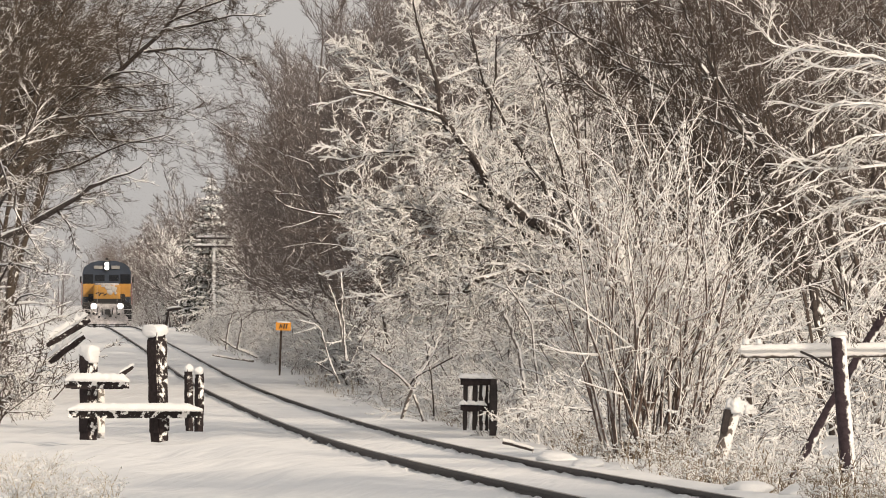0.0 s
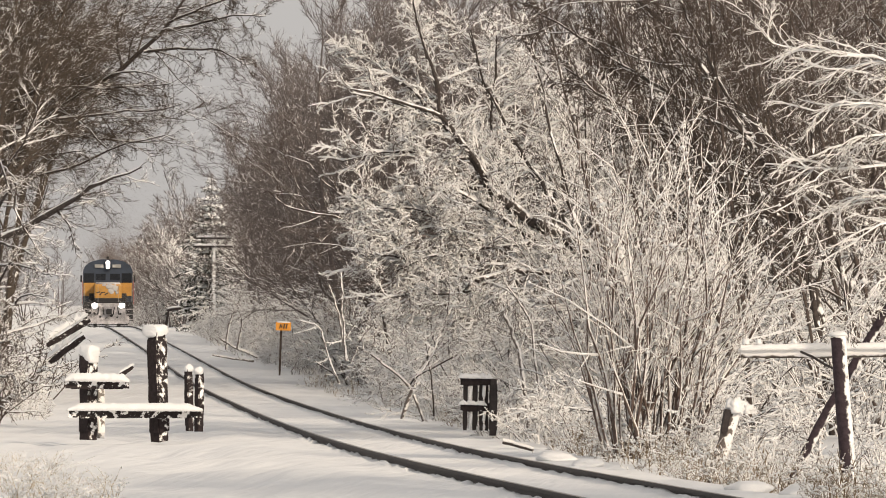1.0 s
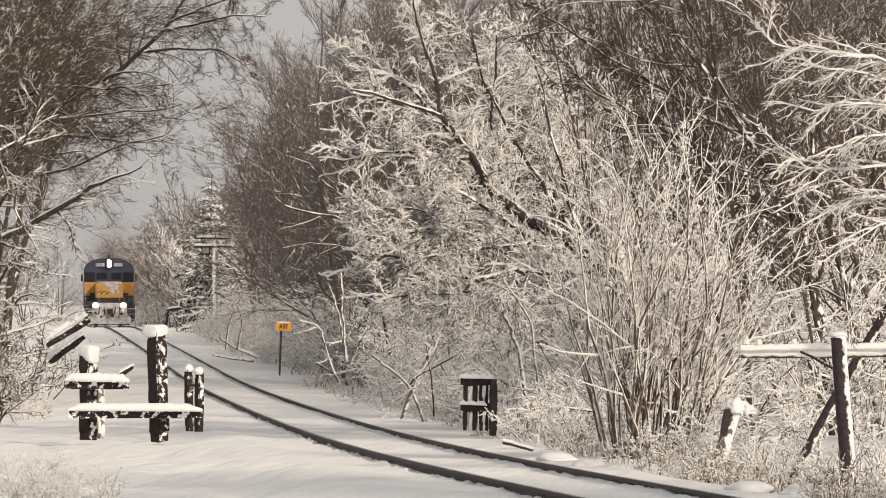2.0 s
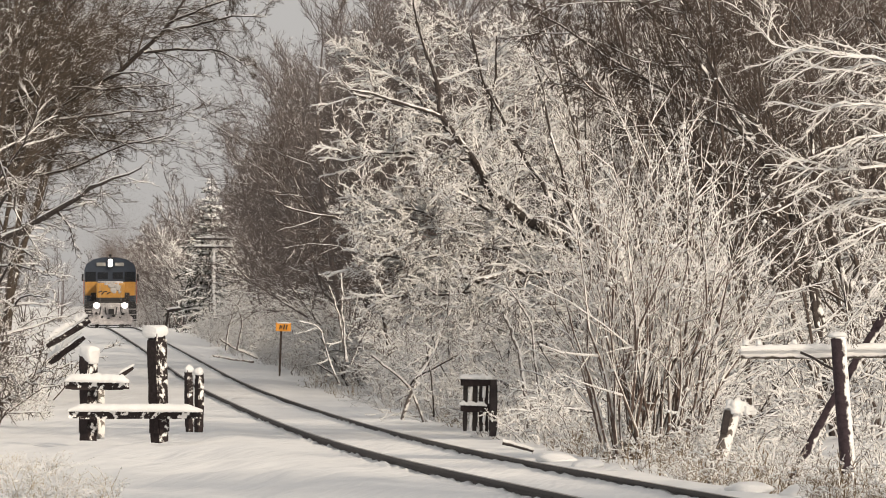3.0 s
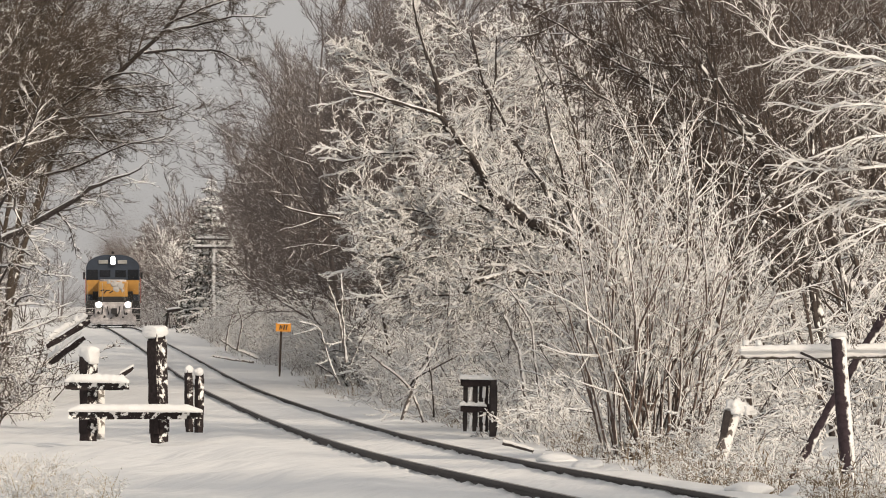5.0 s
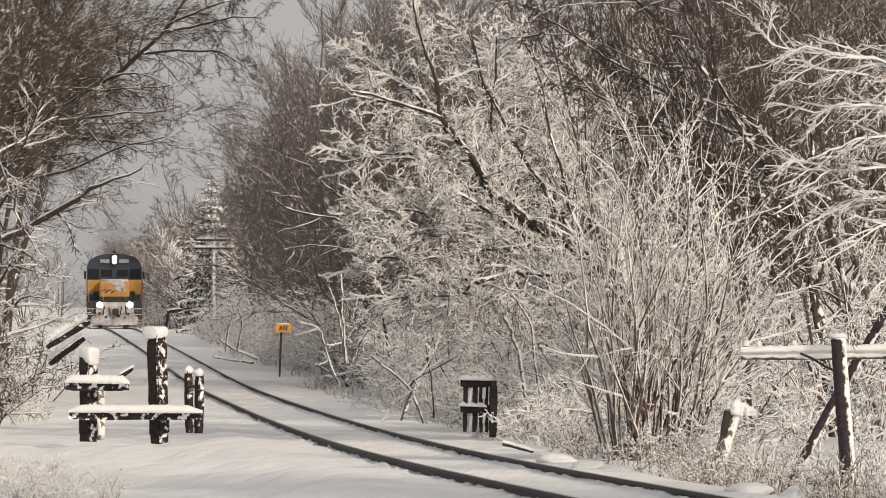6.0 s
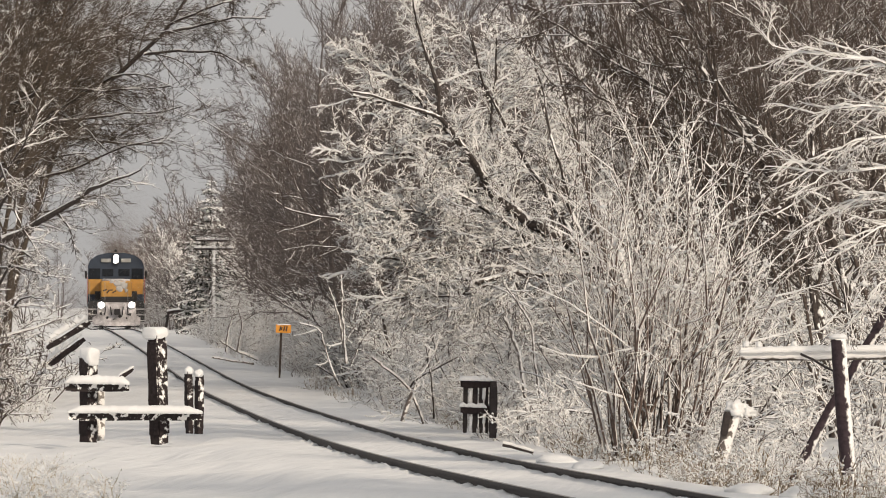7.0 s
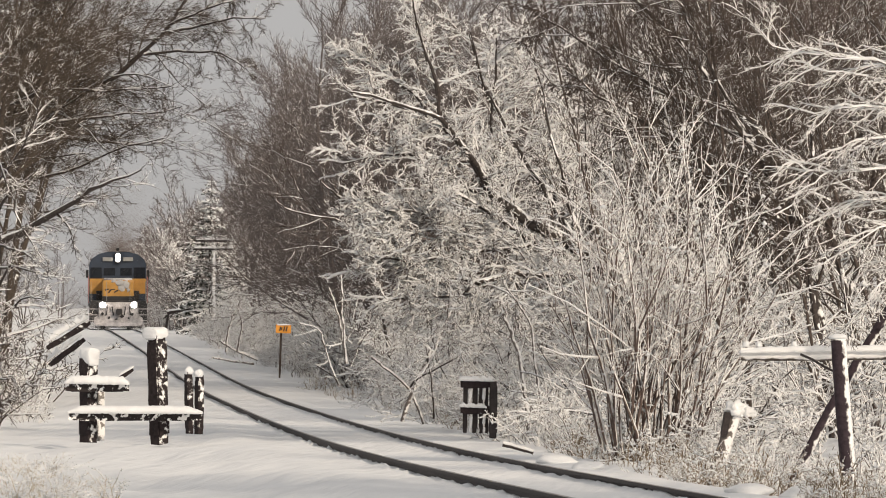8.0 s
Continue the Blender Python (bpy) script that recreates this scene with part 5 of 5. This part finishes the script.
def snag(name, foot, lines, radii, seed, label, mat=None, deep=0.9):
    """Broken stems and fallen limbs plastered with snow."""
    mat = mat or BARKY
    t = footed(name, foot[0], foot[1], label, "dead wood", "")
    for i, (line, r) in enumerate(zip(local(lines, t.location), radii)):
        w = Wood(seed + i).limbs([line], [r], 10)
        w.sprout(4, 45, 0.25, 4, 0.3, 0.15, 0.0, 0.5, 0.01)
        w.tubes("stem", 0, 1, 7, mat, t)
        w.spikes("twig", 1, 2, FROSTED, t)
        w.snow(0, 1, t, deep)


snag("broken_snag", (-2.39, 150.0), [
    [(-2.3, 150, 0.55), (-2.37, 150, 1.62), (-2.42, 150, 2.66)],
    [(-2.26, 150, 0.55), (-2.46, 150, 1.62), (-2.7, 150, 2.35)],
    [(-2.3, 150, 1.08), (-2.06, 150, 1.48), (-1.93, 150, 1.88)],
    [(-2.19, 150, 0.48), (-1.93, 150, 1.08), (-1.66, 150, 1.41)],
], [(0.034, 0.024), (0.03, 0.02), (0.02, 0.012), (0.02, 0.012)], 191, "broken upright stems plastered with snow")
snag("fallen_limb", (-3.2, 160.0), [
    [(-2.63, 160, -0.12), (-2.98, 160, 0.88), (-3.13, 160, 1.38), (-3.62, 160, 1.48)],
    [(-3.13, 160, 1.34), (-3.41, 160, 1.24), (-3.77, 160, 1.14)],
], [(0.024, 0.018), (0.018, 0.01)], 192, "fallen limb with thick snow on top", FROSTED, 0.8)
snag("fallen_limb", (-6.6, 215.0), [
    [(-6.31, 215, 0.09), (-6.95, 214, 0.37), (-7.52, 214, 0.71)],
    [(-6.35, 213, -0.04), (-7.01, 213, 0.03), (-7.77, 213, 0.18)],
    [(-7.33, 214, 0.33), (-7.23, 214, 1.28), (-6.85, 214, 2.05)],
    [(-6.95, 214, 0.37), (-6.76, 214, 1.28), (-6.95, 214, 1.85)],
], [(0.05, 0.03), (0.04, 0.025), (0.045, 0.02), (0.04, 0.02)], 193, "fallen limbs half buried in snow by the track")
snag("broken_limb", (-0.72, 118.0), [
    [(-0.36, 118.0, -0.27), (-0.56, 118.0, 0.31), (-0.99, 118.0, 0.72), (-1.33, 118.0, 0.95)],
    [(-0.76, 118.0, -0.23), (-0.62, 118.0, 0.19), (-0.41, 118.0, 0.72), (-0.23, 118.0, 1.09)],
], [(0.03, 0.022), (0.042, 0.03)], 195, "crossed broken limbs plastered with snow")
snag("broken_limb", (-0.35, 117.0), [
    [(-0.6, 117.8, 0.42), (-0.5, 117.4, 0.57), (-0.09, 117.0, 0.78), (0.38, 117.0, 1.04)],
    [(-0.17, 117.0, -0.16), (-0.18, 117.0, 0.43), (-0.28, 117.0, 0.89), (-0.32, 117.0, 1.22)],
    [(-1.95, 119.0, 0.44), (-2.01, 119.0, 0.58), (-2.37, 119.0, 0.81)],
], [(0.02, 0.012), (0.018, 0.012), (0.02, 0.014)], 196, "dark broken limbs with little snow", DARKBARK, 0.5)
snag("broken_limb", (1.36, 104.5), [
    [(1.41, 104.5, -0.12), (1.31, 104.5, 1.0), (1.16, 104.5, 1.37), (1.02, 104.5, 1.73)],
    [(1.64, 104.5, 0.07), (1.47, 104.5, 1.59), (1.27, 104.5, 1.93), (1.06, 104.5, 2.22)],
], [(0.035, 0.028), (0.024, 0.014)], 197, "broken stem with a white snow tip")
snag("fallen_limb", (1.12, 86.0), [
    [(0.81, 86, 0.05), (1.04, 86, -0.01), (1.23, 86, -0.06)],
    [(1.32, 84, -0.08), (1.51, 84, -0.13), (1.69, 84, -0.17)],
], [(0.026, 0.02), (0.022, 0.018)], 194, "dark fallen branches in the snow beside the rail", OLDWOOD, 1.3)


def snow_mound(x, y, size, seed):
    ob = part("snow_mound", lump(size, (0, 0, 0), seed, 4, 0.3, 2.2), CLUMP, None, "", True)
    ob.location = (x, y, ground_at(x, y) + 0.02)
    tagged(ob, "low mound of snow over a buried stone", "snow mound", "snow mounds by the rail")


for i, (x, y, w) in enumerate(((1.51, 83.6, 0.5), (1.83, 80.0, 0.4), (3.26, 67.5, 0.5), (3.74, 65.0, 0.6))):
    snow_mound(x, y, (1.1 * w, 0.9 * w, 0.38 * w), i * 3.3)


# airborne powder snow, whirled up by the train and hanging over the cutting
def powder(name, label, count, size, spread, seed, mat=None, category="snow dust"):
    rng = np.random.default_rng(seed)
    c = spread(rng, count)
    tet = np.array([(1, 0, -0.5), (-0.5, 0.87, -0.5), (-0.5, -0.87, -0.5), (0, 0, 1)])
    v = c[:, None] + tet[None] * (size * rng.uniform(0.6, 1.4, count))[:, None, None] * rng.choice([-1, 1], (count, 1, 3))
    f = (np.array([(0, 2, 1), (0, 1, 3), (1, 2, 3), (2, 0, 3)])[None] + 4 * np.arange(count)[:, None, None]).reshape(-1, 3)
    ob = array_mesh(name, v.reshape(-1, 3), f, mat or CAKED, None)
    return tagged(ob, label, category, kind="stuff")


def round_train(rng, n):
    y = rng.exponential(16, n) - 1.0
    side = rng.normal(0, 1, n) * (1.8 + 0.05 * y)
    return np.stack([side + 0.6 * np.sign(side), y, np.abs(rng.normal(0, 1, n)) * (0.9 + 0.07 * y)], 1)


def over_cutting(rng, n):
    y = rng.uniform(440, 660, n)
    return np.stack([track_x(y) + rng.normal(0, 1, n) * 5.0, y, track_z(y) + np.abs(rng.normal(0, 1, n)) * 3.0], 1)


def over_stack(rng, n):
    y = rng.exponential(9, n)
    return np.stack([rng.normal(0, 0.35, n) * (1 + 0.18 * y) + 0.05 * y, 9.0 + y, 4.4 + 0.16 * y + rng.normal(0, 0.3, n) * (1 + 0.15 * y)], 1)


train_smoke = powder("exhaust_haze", "thin brown exhaust haze over the locomotive", 40000, 0.0105, over_stack, 203, SOOT, "exhaust haze")
train_powder = powder("snow_whirl", "powder snow whirled up round the locomotive", 64000, 0.009, round_train, 201)
powder("snow_haze", "fine powder snow hanging over the distant track", 22000, 0.015, over_cutting, 202)


# dry grass and weeds sticking out of the snow
def grass_tuft(x, y, count, height, seed):
    g = footed("grass_tuft", x, y, "tuft of dry straw-coloured weeds bent under snow", "grass", "dry weeds in the snow")
    rng = np.random.default_rng(seed)
    a = rng.random(count) * 6.283
    r = rng.random(count)
    w = Wood(seed).stems(np.stack([0.35 * r * np.cos(a), 0.35 * r * np.sin(a), 0 * a], 1), np.stack([0.7 * r * np.cos(a), 0.7 * r * np.sin(a), 1 + 0 * a], 1), height * (0.5 + 0.6 * rng.random(count)), np.full(count, 0.006), 6, 0.2, -0.06)
    w.sprout(3, 35, 0.35, 3, 0.4, 0.2, -0.05, 0.8, 0.004)
    tagged(w.tubes("blade", 0, 2, 3, STRAW, g), kind="stuff")
    w.snow(0, 1, g, 0.9)
    clumps(w, 1, 1.4, 0.024, g, seed)
    return g


TUFT = grass_tuft(*(-4.63, 71.68), 24, 0.45, 81)
strew([TUFT], [(-5.08, 74.11), (-4.44, 66.86), (-4.45, 72.88), (-3.99, 68.32), (-3.95, 72.16), (-4.32, 63.37), (-3.98, 63.37), (-5.71, 82.5), (-5.24, 79.5), (-3.58, 63.37), (-3.9, 64.88), (-4.79, 68.97), (-5.23, 80.98), (-5.78, 85.74), (-4.83, 78.08), (-4.3, 67.69), (-3.57, 66.86)], 82, 0.5, 1.1)


def motions():
    walk(train_smoke, [(t, loco_pose(431.0 - 8.1 * t)) for t in (0.0, 1.0, 2.0, 3.0, 4.0, 5.0, 6.0, 7.0, 8.0)])
    walk(train_powder, [(t, loco_pose(431.0 - 8.1 * t)) for t in (0.0, 1.0, 2.0, 3.0, 4.0, 5.0, 6.0, 7.0, 8.0)])
    walk(locomotive, [(t, loco_pose(431.0 - 8.1 * t)) for t in (0.0, 1.0, 2.0, 3.0, 4.0, 5.0, 6.0, 7.0, 8.0)])


motions()
